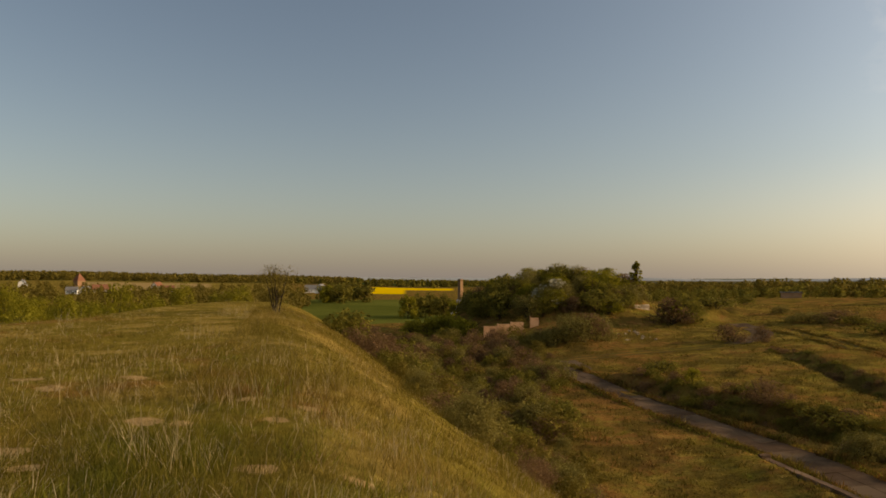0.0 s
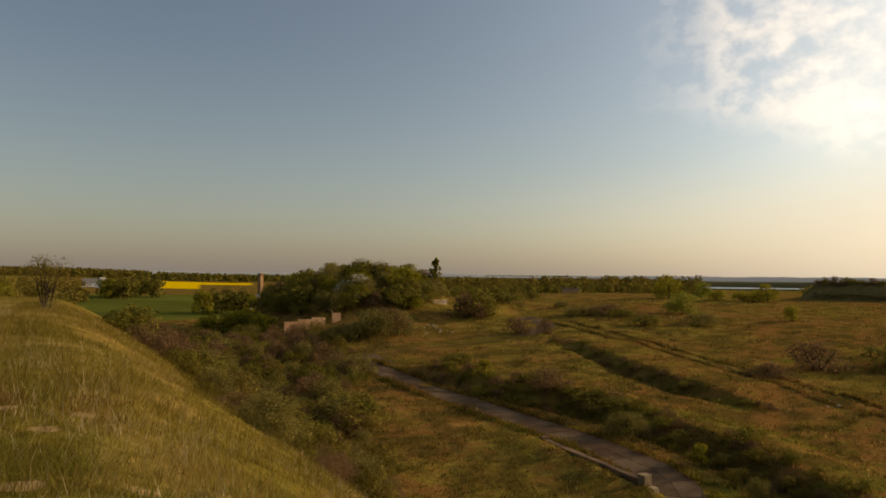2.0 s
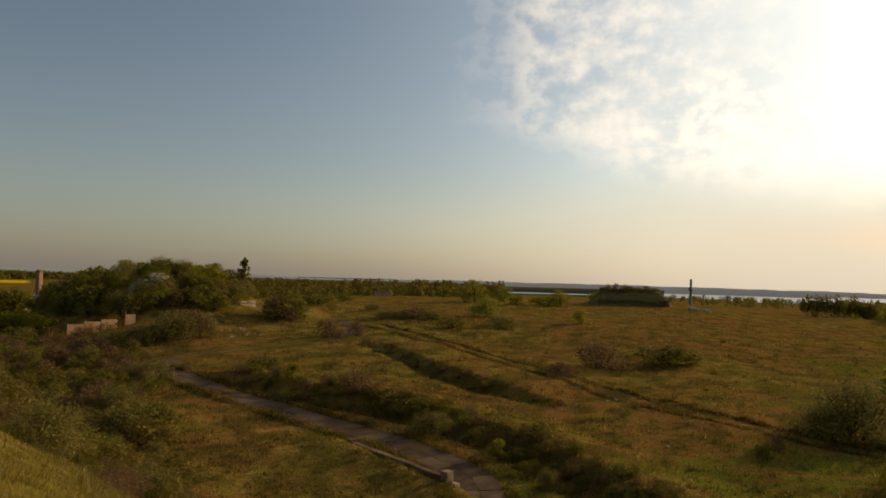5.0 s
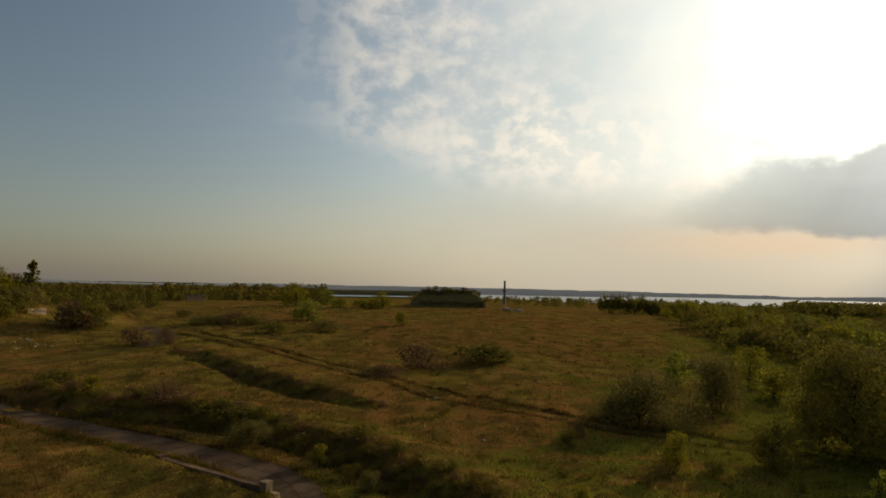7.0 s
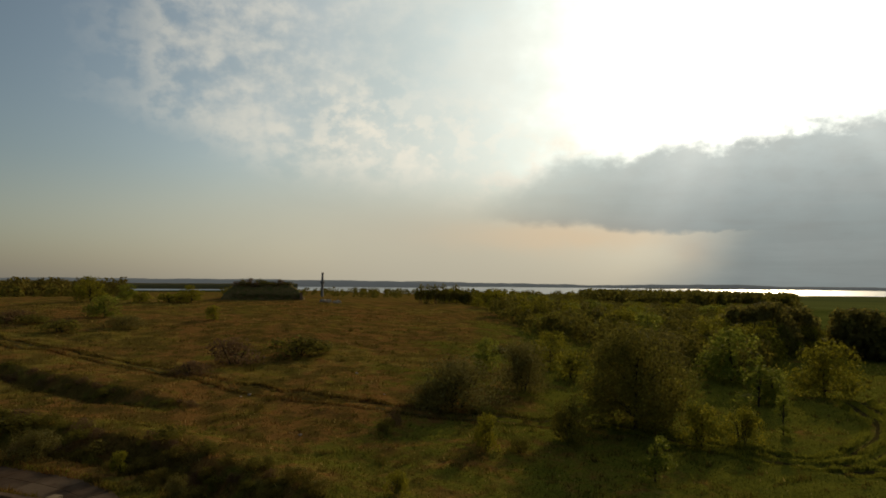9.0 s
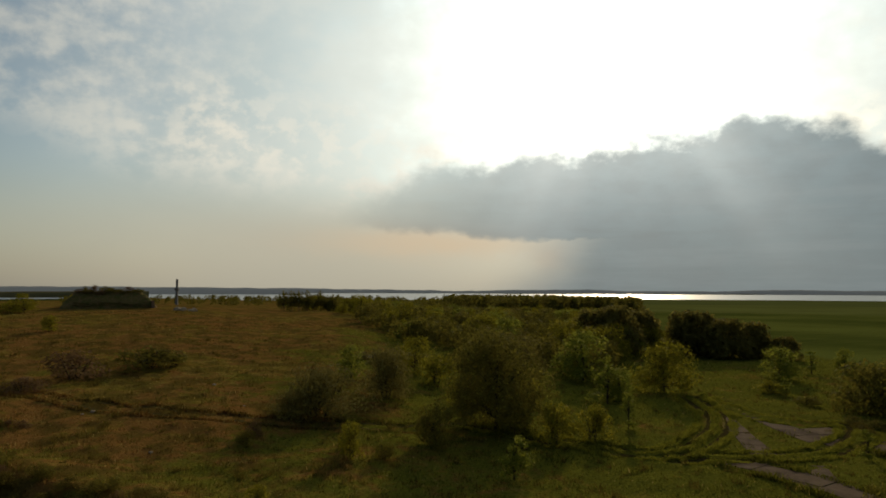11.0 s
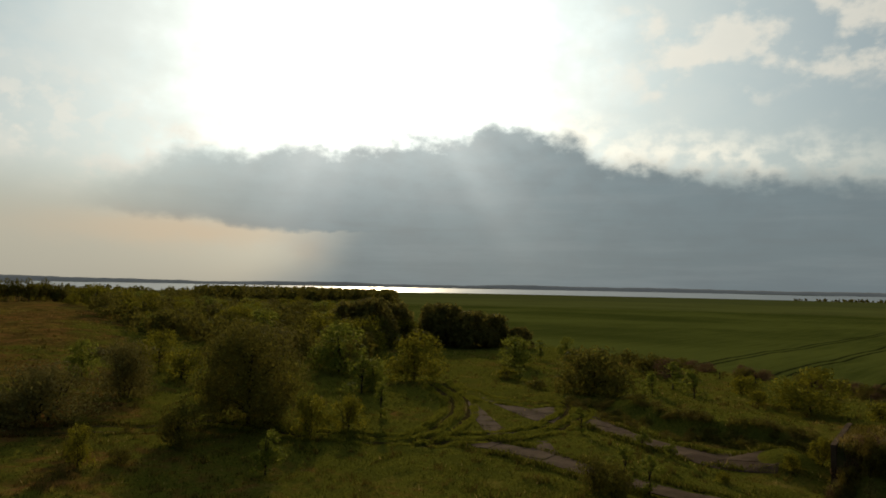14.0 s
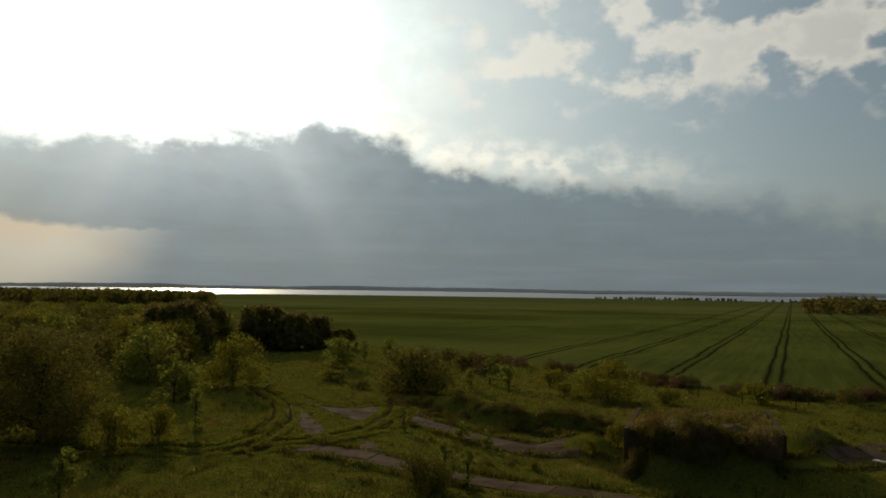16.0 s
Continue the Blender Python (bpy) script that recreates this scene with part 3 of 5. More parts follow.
def make_plant(kind, label, category, h, w, mat, seed, clumps=26, leaves=2600, size=0.13, shape="round", stem=0.25, stems=1, fill=0.6, bark=None):
    """A tree or shrub h high and w wide at the origin: trunk with limbs, and crown."""
    rng = np.random.default_rng(seed)
    top = new(kind)
    tagged(top, label, category)
    rows = []
    clumps = max(12, int(clumps * 0.55))
    leaves, size = int(leaves * 0.95), size * 1.12
    for k in range(clumps):
        t = rng.uniform(0, 1)
        ang = rng.uniform(0, 2 * math.pi)
        if shape == "round":
            zz = stem + (1 - stem) * (0.06 + 0.85 * t)
            prof = math.sqrt(max(0.12, 1 - ((zz - stem) / (1 - stem) * 2 - 0.75) ** 2 / 1.5))
        elif shape == "dome":
            zz = 0.12 + 0.76 * t
            prof = math.sqrt(max(0.05, 1 - zz ** 2.2))
        elif shape == "spire":
            zz = 0.04 + 0.92 * t
            prof = 0.2 + 0.8 * min(1.0, (1 - t) * 1.7)
        else:
            zz = stem + (1 - stem) * (0.05 + 0.9 * t)
            prof = 0.35 + 0.65 * math.sin(math.pi * min(1, 0.25 + 0.75 * t))
        rad = prof * w * 0.46 * (1.0 if rng.uniform() < fill else rng.uniform(0.1, 0.9)) * rng.uniform(0.8, 1.06)
        cr = w * rng.uniform(0.12, 0.25) * (0.6 + 0.5 * prof) * (0.48 if shape == "spire" else 1.0)
        rows.append((rad * math.cos(ang), rad * math.sin(ang), max(zz * h - cr * 0.2, cr * 0.6), cr))
    rows = np.array(rows)
    verts, faces = [], []
    base_r = (0.009 if kind == "sapling" else 0.015) * h + 0.012
    for s in range(stems):
        ang = 2 * math.pi * s / max(stems, 1) + rng.uniform(0, 1)
        lean = (0.0 if stems == 1 else 0.28) * w
        tip = Vector((lean * math.cos(ang) + rng.normal() * 0.03 * w, lean * math.sin(ang) + rng.normal() * 0.03 * w, h * 0.86))
        foot = Vector((0.05 * w * math.cos(ang), 0.05 * w * math.sin(ang), -0.15)) if stems > 1 else Vector((0, 0, -0.15))
        path = [foot.lerp(tip, k / 5) + Vector((rng.normal(), rng.normal(), 0)) * 0.012 * h * (0 < k) for k in range(6)]
        tube(verts, faces, path, [base_r * (1.15 - 0.19 * k) / (1 + 0.4 * (stems > 1)) for k in range(6)], 7)
    stem_verts = len(verts)
    for x, y, z, cr in rows[:min(len(rows), 20)]:
        f = max(0.12, min(0.75, z / h * 0.6))
        a = Vector((0, 0, f * h * 0.86))
        b = Vector((x, y, z))
        tube(verts, faces, [a, a.lerp(b, 0.5) + Vector((0, 0, 0.03 * h)), b], [base_r * 0.5, base_r * 0.3, base_r * 0.1], 4)
        # the limb grows out of the stem
        own = len(verts) - 12
        near = min(range(stem_verts), key=lambda k: (Vector(verts[k]) - a).length_squared)
        faces.append((own, own + 1, near))
    part("trunk", mesh_of("trunk", verts, faces, bark or M_BARK, flat=False), None, top)
    part("crown", quads_mesh("crown", crown_quads(rng, rows, leaves, size), mat), None, top)
    return top


MODELS = {}


def model(key, kind, label, category, h, w, mat, seed, **kw):
    MODELS[key] = (make_plant(kind, label, category, h, w, mat, seed, **kw), h, w)


dice = random.Random(4)


def plant(key, x, y, h, w, label="", group="", sink=0.06):
    """A copy of a model, h high and w wide, rooted in the ground."""
    if key + "_m" in MODELS and math.hypot(x, y) > 78:
        key += "_m"
    ob, mh, mw = MODELS[key]
    made = copy_thing(ob, Matrix.Identity(4))
    made.matrix_basis = Matrix.LocRotScale((x, y, height(x, y) - sink), Euler((0, 0, dice.uniform(0, 6.28))), (w / mw, w / mw, h / mh))
    tagged(made, label, group=group)
    return made


def models(key, kind, label, category, h, w, mat, seed, **kw):
    """The full plant, and a plainer one for places far off."""
    model(key, kind, label, category, h, w, mat, seed, **kw)
    kw = dict(kw, leaves=int(kw["leaves"] * 0.4), size=kw["size"] * 1.45)
    model(key + "_m", kind, label, category, h, w, mat, seed + 50, **kw)


models("oak", "tree", "leafy broad olive-green tree standing in rough grass", "tree", 8, 8, M_LEAF, 1, clumps=90, leaves=11000, size=0.115, stem=0.06)
models("oak_b", "tree", "leafy round olive-green tree standing in rough grass", "tree", 7, 6.5, M_LEAF, 2, clumps=70, leaves=8000, size=0.11, stem=0.08)
models("willow", "tree", "large dense dark-green tree with a crown reaching the grass", "tree", 9.5, 9, M_LEAF_DARK, 3, clumps=110, leaves=22000, size=0.105, shape="dome")
models("dome", "bush", "dense rounded dark-green bush in the meadow", "bush", 5, 7.5, M_LEAF_DARK, 4, clumps=100, leaves=11000, size=0.105, shape="dome", stems=3)
models("hedge", "tree", "dense dark-green tree in a row at the field's edge", "tree", 5, 5, M_LEAF_HEDGE, 34, clumps=90, leaves=9000, size=0.14, shape="dome", stems=2)
models("shrub", "bush", "green leafy shrub in rough grass", "bush", 2.5, 2.8, M_LEAF, 5, clumps=40, leaves=2200, size=0.075, shape="dome", stems=4)
models("brush", "bush", "dense olive-brown thorn bush", "bush", 2.0, 2.6, M_LEAF_SCRUB, 26, clumps=44, leaves=2400, size=0.055, shape="dome", stems=4)
models("shrub_b", "bush", "dark-green thorny shrub in rough grass", "bush", 2.2, 3.0, M_LEAF_DARK, 6, clumps=40, leaves=2200, size=0.075, shape="dome", stems=4)
models("grey", "bush", "spreading grey-green shrub in rough grass", "bush", 4, 6.5, M_LEAF_GREY, 7, clumps=70, leaves=7000, size=0.085, shape="dome", stems=5)
models("sapling", "sapling", "thin young tree with sparse light-green leaves", "sapling", 4, 2, M_LEAF_LIGHT, 8, clumps=30, leaves=1300, size=0.08, shape="column", stem=0.06, fill=0.3)
models("sapling_b", "sapling", "slender sapling with sparse yellow-green leaves", "sapling", 4, 1.8, M_LEAF_LIGHT, 9, clumps=26, leaves=1100, size=0.075, shape="column", stem=0.1, fill=0.25)
models("young", "tree", "young light-green tree with an open crown", "tree", 6, 5, M_LEAF_LIGHT, 10, clumps=64, leaves=6000, size=0.105, stem=0.04)
models("rust", "bush", "sparse reddish-brown shrub in dry grass", "bush", 2, 3, M_LEAF_RUST, 11, clumps=60, leaves=3000, size=0.055, shape="dome", stems=6)
models("blossom", "bush", "white-flowering hawthorn bush in rough grass", "bush", 3.5, 3.2, M_BLOSSOM, 12, clumps=34, leaves=2200, size=0.10, shape="dome", stems=3)
models("birch", "tree", "tall narrow birch on the mound", "tree", 8, 2.6, M_LEAF, 14, clumps=260, leaves=9000, size=0.09, shape="spire", stem=0.02, fill=0.3)
model("far", "tree", "distant green tree among the fields", "tree", 9, 8, M_LEAF, 15, clumps=40, leaves=800, size=0.45, stem=0.03)
model("far_dark", "tree", "distant dark-green tree among the fields", "tree", 9, 8, M_LEAF_DARK, 16, clumps=40, leaves=800, size=0.45, shape="dome")
model("thorn", "bush", "sparse twiggy thorn bush on the grassy crest", "bush", 2.6, 2.4, M_LEAF_SCRUB, 17, clumps=90, leaves=3400, size=0.032, shape="round", stem=0.22, stems=6, fill=0.4)


# kind, x, y, height, width
MEADOW = [
    ("oak_b", 109.2, 157.6, 6.4, 7.3),
    ("oak_b", 124.8, 139.5, 4.7, 5.3),
    ("young", 82.0, 114.0, 4.4, 5.1),
    ("shrub", 92.5, 97.5, 3.1, 2.9),
    ("young", 119.7, 157.6, 4.6, 4.9),
    ("rust", 60.7, 60.4, 3.2, 6.4),
    ("shrub_b", 70.0, 58.6, 2.9, 7.6),
    ("shrub_b", 73.0, 57.2, 1.7, 3.1),
    ("shrub_b", 46.0, 29.4, 1.3, 1.4),
    ("shrub_b", 43.5, 124.3, 5.2, 7.6),
    ("rust", 42.7, 101.5, 2.7, 4.6),
    ("rust", 46.0, 98.6, 2.5, 2.7),
    ("shrub_b", 65.2, 101.0, 2.2, 6.0),
    ("rust", 52.3, 58.4, 1.4, 3.9),
    ("grey", 27.6, 45.2, 1.8, 3.1),
    ("shrub", 28.2, 37.3, 1.6, 1.1),
    ("grey", 27.3, 31.2, 1.3, 1.4),
    ("shrub", 24.9, 68.9, 1.5, 1.8),
    ("rust", 27.2, 58.4, 2.2, 3.8),
    ("shrub_b", 25.2, 79.0, 1.7, 4.2),
    ("shrub_b", 29.4, 51.8, 1.3, 5.0),
    ("grey", 66.4, 134.1, 1.7, 3.7),
    ("grey", 62.4, 117.2, 1.8, 6.6),
    ("rust", 66.7, 116.7, 2.0, 6.7),
]
MEADOW_1 = [
    ("shrub_b", 67.7, 112.4, 1.7, 5.4),
    ("grey", 74.2, 98.8, 2.1, 6.2),
    ("shrub_b", 51.4, 128.9, 2.3, 8.1),
    ("shrub_b", 78.5, 177.4, 2.6, 4.8),
    ("shrub_b", 41.3, 57.0, 0.9, 1.8),
    ("shrub", 243.3, 125.0, 6.3, 7.3),
    ("shrub", 115.4, 146.4, 3.1, 4.6),
    ("shrub", 122.0, 144.9, 2.8, 4.7),
    ("shrub", 125.3, 144.1, 2.8, 4.7),
    ("shrub", 45.8, 20.6, 3.0, 1.7),
    ("shrub", 32.2, 19.9, 1.6, 1.3),
]
CREST = [
    ("shrub_b", 203.8, 117.0, 7.0, 4.7),
    ("shrub_b", 205.0, 114.9, 7.1, 4.7),
    ("shrub_b", 206.3, 112.5, 7.2, 4.7),
    ("shrub_b", 207.5, 110.3, 7.3, 4.7),
    ("shrub_b", 213.1, 110.5, 5.4, 3.8),
    ("shrub_b", 214.1, 108.4, 7.6, 3.8),
    ("shrub_b", 215.1, 106.4, 6.0, 3.8),
    ("shrub_b", 216.1, 104.5, 6.5, 3.8),
]
EAST = [
    ("willow", 61.0, 13.3, 9.5, 9.0),
    ("young", 96.5, 8.7, 7.4, 6.9),
    ("oak", 92.0, -1.7, 6.8, 7.3),
    ("oak", 150.9, -1.1, 6.0, 7.8),
    ("sapling", 78.6, 4.5, 4.6, 4.0),
    ("young", 81.2, 3.3, 4.1, 4.1),
    ("sapling_b", 65.2, 1.9, 3.5, 1.9),
    ("shrub", 58.1, 7.6, 3.6, 3.2),
    ("shrub", 60.3, 4.7, 3.2, 2.9),
    ("shrub", 85.4, 26.5, 4.0, 4.8),
    ("oak_b", 90.8, 31.4, 5.3, 5.1),
    ("grey", 70.4, 27.6, 5.8, 6.0),
    ("young", 78.7, 35.5, 4.6, 3.3),
    ("grey", 57.5, 29.1, 4.8, 8.7),
    ("grey", 57.9, 32.2, 2.2, 3.9),
    ("rust", 48.5, 30.3, 1.5, 1.3),
    ("shrub_b", 48.3, 22.0, 1.7, 1.4),
    ("shrub_b", 46.5, 18.4, 1.4, 1.4),
    ("shrub_b", 53.2, 16.8, 3.8, 2.7),
    ("sapling", 46.6, 8.9, 4.0, 2.1),
    ("young", 114.4, -18.8, 5.4, 6.0),
    ("sapling_b", 122.6, -24.9, 3.8, 3.1),
    ("young", 129.1, -31.2, 4.2, 3.1),
    ("dome", 84.7, -23.9, 6.2, 9.0),
]
EAST_1 = [
    ("shrub_b", 116.7, -39.0, 3.3, 3.9),
    ("shrub_b", 105.4, -38.8, 3.6, 4.1),
    ("sapling", 88.1, -35.4, 4.0, 3.7),
    ("sapling", 74.1, -27.5, 3.2, 2.1),
    ("sapling_b", 60.8, -16.1, 2.4, 1.4),
    ("sapling", 55.9, -19.9, 2.3, 1.3),
    ("sapling_b", 45.8, -15.1, 2.6, 1.9),
    ("shrub_b", 44.4, -12.6, 2.5, 2.3),
    ("shrub", 98.9, -15.1, 1.8, 3.8),
    ("shrub_b", 88.8, -17.4, 1.2, 3.0),
    ("sapling_b", 97.0, -16.7, 2.3, 2.0),
    ("grey", 102.3, 19.1, 6.1, 7.8),
    ("shrub_b", 99.7, 40.2, 1.3, 12.5),
    ("shrub", 73.5, 19.3, 3.2, 3.8),
    ("shrub", 74.0, 12.5, 3.1, 3.1),
]
ROW = [
    ("hedge", 142.5, 6.5, 10.6, 9.1),
    ("hedge", 155.1, 2.2, 9.7, 8.7),
    ("hedge", 152.4, -9.8, 9.9, 9.8),
    ("hedge", 148.9, -14.9, 8.4, 9.3),
    ("hedge", 152.5, -20.8, 7.6, 7.1),
    ("hedge", 148.1, -25.4, 4.8, 5.1),
    ("hedge", 142.3, 10.6, 9.6, 8.5),
    ("hedge", 154.4, -6.6, 9.7, 6.8),
    ("oak", 137.2, 16.5, 7.2, 8.3),
    ("hedge", 157.2, -12.6, 8.1, 6.9),
]
SOUTH = [
    ("oak_b", 71.9, -44.0, 4.9, 6.8),
    ("young", 76.3, -43.9, 3.7, 3.7),
    ("sapling", 77.6, -33.7, 4.0, 3.1),
    ("shrub", 85.7, -43.5, 2.7, 2.9),
    ("shrub", 87.6, -45.8, 2.5, 2.5),
    ("shrub_b", 59.7, -47.5, 1.0, 1.3),
    ("shrub", 66.8, -61.6, 2.9, 3.8),
    ("shrub_b", 64.1, -72.6, 2.1, 2.8),
    ("shrub", 69.0, -50.1, 2.1, 3.6),
    ("sapling", 52.2, -20.8, 2.2, 1.1),
    ("sapling_b", 43.0, -15.8, 2.6, 1.7),
    ("shrub", 48.5, -30.5, 2.2, 1.7),
    ("shrub", 47.2, -27.4, 1.2, 1.2),
    ("shrub_b", 42.4, -13.4, 2.5, 2.2),
    ("shrub", 45.9, -22.0, 0.8, 1.1),
    ("shrub", 76.7, -40.9, 1.9, 2.2),
    ("shrub_b", 107.0, -38.3, 2.8, 3.8),
    ("rust", 99.5, -39.4, 3.0, 4.5),
]
HILL = [
    ("thorn", -9.2, 37.9, 2.7, 2.5),
]
BEHIND = [
    ("oak_b", -115.0, 182.4, 11.7, 10.7),
    ("oak_b", -109.0, 185.1, 10.2, 8.9),
    ("oak_b", -61.1, 109.8, 11.2, 5.2),
    ("oak_b", -54.6, 116.3, 14.0, 6.0),
    ("oak", -72.8, 190.1, 14.0, 6.7),
    ("oak", -88.6, 172.1, 9.7, 6.4),
    ("oak_b", -97.8, 159.3, 10.0, 9.3),
    ("oak", -58.9, 138.8, 12.3, 5.0),
    ("oak", -51.9, 173.0, 12.6, 7.5),
    ("oak", -55.9, 171.8, 11.3, 6.0),
    ("oak", -95.9, 150.1, 14.3, 5.9),
]
NORTH = [
    ("far_dark", -68.0, 414.5, 13.1, 13.9),
    ("far_dark", -62.8, 425.4, 13.3, 14.2),
    ("far_dark", -57.2, 436.3, 12.9, 14.6),
    ("far_dark", -47.8, 417.3, 12.6, 12.5),
    ("far_dark", -60.0, 395.5, 12.2, 13.3),
    ("far", -68.0, 394.2, 11.1, 9.9),
    ("far_dark", -9.7, 239.8, 9.3, 8.7),
    ("far_dark", -4.9, 250.0, 9.7, 9.1),
    ("far_dark", 0.2, 240.0, 9.3, 8.0),
    ("far", -11.7, 229.7, 8.4, 5.7),
    ("far_dark", 9.9, 259.8, 9.4, 6.5),
    ("far", 4.0, 230.0, 6.7, 5.7),
]
MOUND_TREES = [
    ("far", 33.4, 137.5, 4.2, 4.7),
    ("oak_b", 29.3, 133.4, 4.1, 4.5),
    ("oak_b", 36.4, 139.2, 3.8, 3.6),
    ("birch", 39.8, 140.5, 8.4, 3.6),
]
NORTH2 = [
    ("shrub", -6.6, 135.8, 3.8, 4.1),
    ("shrub", -4.9, 137.0, 3.9, 4.1),
    ("shrub", -3.2, 134.9, 3.8, 4.0),
    ("shrub", -1.5, 135.5, 3.8, 4.1),
    ("shrub", 0.1, 134.9, 3.8, 4.0),
    ("shrub", 1.8, 132.8, 3.8, 4.0),
    ("shrub", 3.3, 128.6, 3.6, 3.8),
    ("shrub", 4.8, 127.5, 3.2, 3.6),
    ("grey", 15.3, 106.8, 2.6, 5.0),
    ("grey", 17.2, 105.2, 2.7, 5.0),
    ("grey", 19.4, 105.7, 4.0, 5.4),
    ("grey", 21.5, 105.7, 4.0, 5.4),
    ("grey", 24.2, 108.7, 4.2, 5.6),
    ("rust", 41.4, 123.4, 4.9, 6.5),
    ("rust", 22.7, 107.3, 4.1, 6.4),
    ("shrub", -5.6, 50.9, 0.9, 1.0),
]
GROUPS = {
    "shrubs on the meadow": MEADOW + MEADOW_1, "trees on the crest": CREST, "trees below the hill": EAST + EAST_1, "row of dark trees": ROW,
    "shrubs by the bunker": SOUTH, "": HILL, "trees behind the hill": BEHIND, "trees by the pasture": NORTH, "trees on the mound": MOUND_TREES, "bushes by the mound": NORTH2,
}
for group, rows in GROUPS.items():
    for row in rows:
        plant(*row, group=group)


def scatter(n, box, keys, high, keep, group, ratio=1.1, seed=1, gap=0.0):
    """Plants in a box of the plan, where keep(x, y) allows."""
    rnd = random.Random(seed)
    done = []
    tries = 0
    while len(done) < n and tries < n * 60:
        tries += 1
        x, y = rnd.uniform(box[0], box[2]), rnd.uniform(box[1], box[3])
        if not keep(x, y) or any((x - a) ** 2 + (y - b) ** 2 < gap * gap for a, b in done):
            continue
        done.append((x, y))
        h = rnd.uniform(*high)
        plant(rnd.choice(keys), x, y, h, h * ratio * rnd.uniform(0.8, 1.25), group=group)


def leaf_of(key):
    return [c for c in MODELS[key][0].children if c.name.startswith("crown")][0].data.materials[0]


def scrub(name, n, box, keys, high, keep, label, ratio, seed, gap=0.0):
    """Scrub too thick to count: one mesh of many low bushes."""
    rnd = random.Random(seed)
    keys = list(dict.fromkeys(keys))
    cos, mats, done, tries = [], [], [], 0
    while len(done) < n and tries < n * 60:
        tries += 1
        x, y = rnd.uniform(box[0], box[2]), rnd.uniform(box[1], box[3])
        if not keep(x, y) or any((x - a) ** 2 + (y - b) ** 2 < gap * gap for a, b in done):
            continue
        done.append((x, y))
        k = rnd.randrange(len(keys))
        key = keys[k] + ("_m" if math.hypot(x, y) > 48 else "")
        ob, mh, mw = MODELS[key]
        crown = [c for c in ob.children if c.name.startswith("crown")][0].data
        co = np.empty(len(crown.vertices) * 3, np.float32)
        crown.vertices.foreach_get("co", co)
        co = co.reshape(-1, 3)
        h = rnd.uniform(*high)
        h *= min(1.0, 0.35 + math.hypot(x, y) / 80)
        w = h * ratio * rnd.uniform(0.8, 1.3)
        t = rnd.uniform(0, 6.28)
        c, s_ = math.cos(t) * w / mw, math.sin(t) * w / mw
        cos.append(np.stack([x + co[:, 0] * c - co[:, 1] * s_, y + co[:, 0] * s_ + co[:, 1] * c, height(x, y) + co[:, 2] * h / mh - 0.1], -1))
        mats += [k] * (len(co) // 4)
    me = quads_mesh(name, np.concatenate(cos).reshape(-1, 4, 3), leaf_of(keys[0]))
    for key in keys[1:]:
        me.materials.append(leaf_of(key))
    me.polygons.foreach_set("material_index", np.array(mats, np.int32))
    return tagged(new(name, me), label, "scrub", kind="stuff")


def forest(name, n, keep, box, high, label, seed, mat, size=1.3, leaves=46):
    """A far wood as one mesh of leafy crowns."""
    rng = np.random.default_rng(seed)
    rows = []
    while len(rows) < n:
        a, r = rng.uniform(box[0], box[1]), rng.uniform(box[2], box[3])
        x, y = -math.sin(radians(a)) * r, math.cos(radians(a)) * r
        if keep(x, y):
            rows.append((x, y, rng.uniform(*high)))
    rows = np.array(rows)
    z = ground(rows[:, 0], rows[:, 1])
    h = rows[:, 2]
    clumps = np.concatenate([np.stack([rows[:, 0] + rng.normal(size=n) * h * 0.12, rows[:, 1] + rng.normal(size=n) * h * 0.12, z + h * f, h * q], -1) for f, q in ((0.28, 0.36), (0.6, 0.34), (0.82, 0.22))])
    return tagged(new(name, quads_mesh(name, crown_quads(rng, clumps, n * leaves, size), mat)), label, "woods", kind="stuff")


def off_road(x, y, wide=3.0):
    return all(float(along(np.array(x), np.array(y), l)[0]) > wide for l in (ROAD, TRACK, UPROAD))


def on_mound(x, y):
    return math.hypot((x - MOUND[0]) / 19, (y - MOUND[1]) / 25) < 1 and not (y < 128 and x < 18)


def in_scrub(x, y):
    s = float(edge_s(np.array(x), np.array(y)))
    far_side = 4.0 + 0.115 * y + 1.2 * math.sin(y * 0.35)
    return s > 5.4 + 0.8 * math.sin(y * 0.23) and height(x, y) < EYE - 3.8 and float(along(np.array(x), np.array(y), ROAD)[0]) > 3.0 and x < far_side


scatter(105, (0, 122, 44, 170), ["shrub", "shrub_b", "oak_b", "grey", "dome", "rust", "shrub_b"], (2.4, 4.6), on_mound, "bushes on the mound", 1.3, 3, 1.6)
scrub("slope_scrub", 330, (-12, 20, 14, 125), ["brush", "shrub_b", "rust", "grey"], (1.0, 2.6), in_scrub, "dense olive and brown thorn scrub below the hill", 1.25, 5, 1.35)
scrub("brown_scrub", 60, (-4, 20, 20, 118), ["rust"], (0.8, 1.6), in_scrub, "leafless reddish-brown scrub below the hill", 1.6, 6, 1.6)


def in_wood(x, y):
    a, r = math.degrees(math.atan2(-x, y)), math.hypot(x, y)
    return -88 < a < -62 - 0.06 * max(0.0, 260 - r) and r > 95 + 2.2 * (a + 88) and r < 420


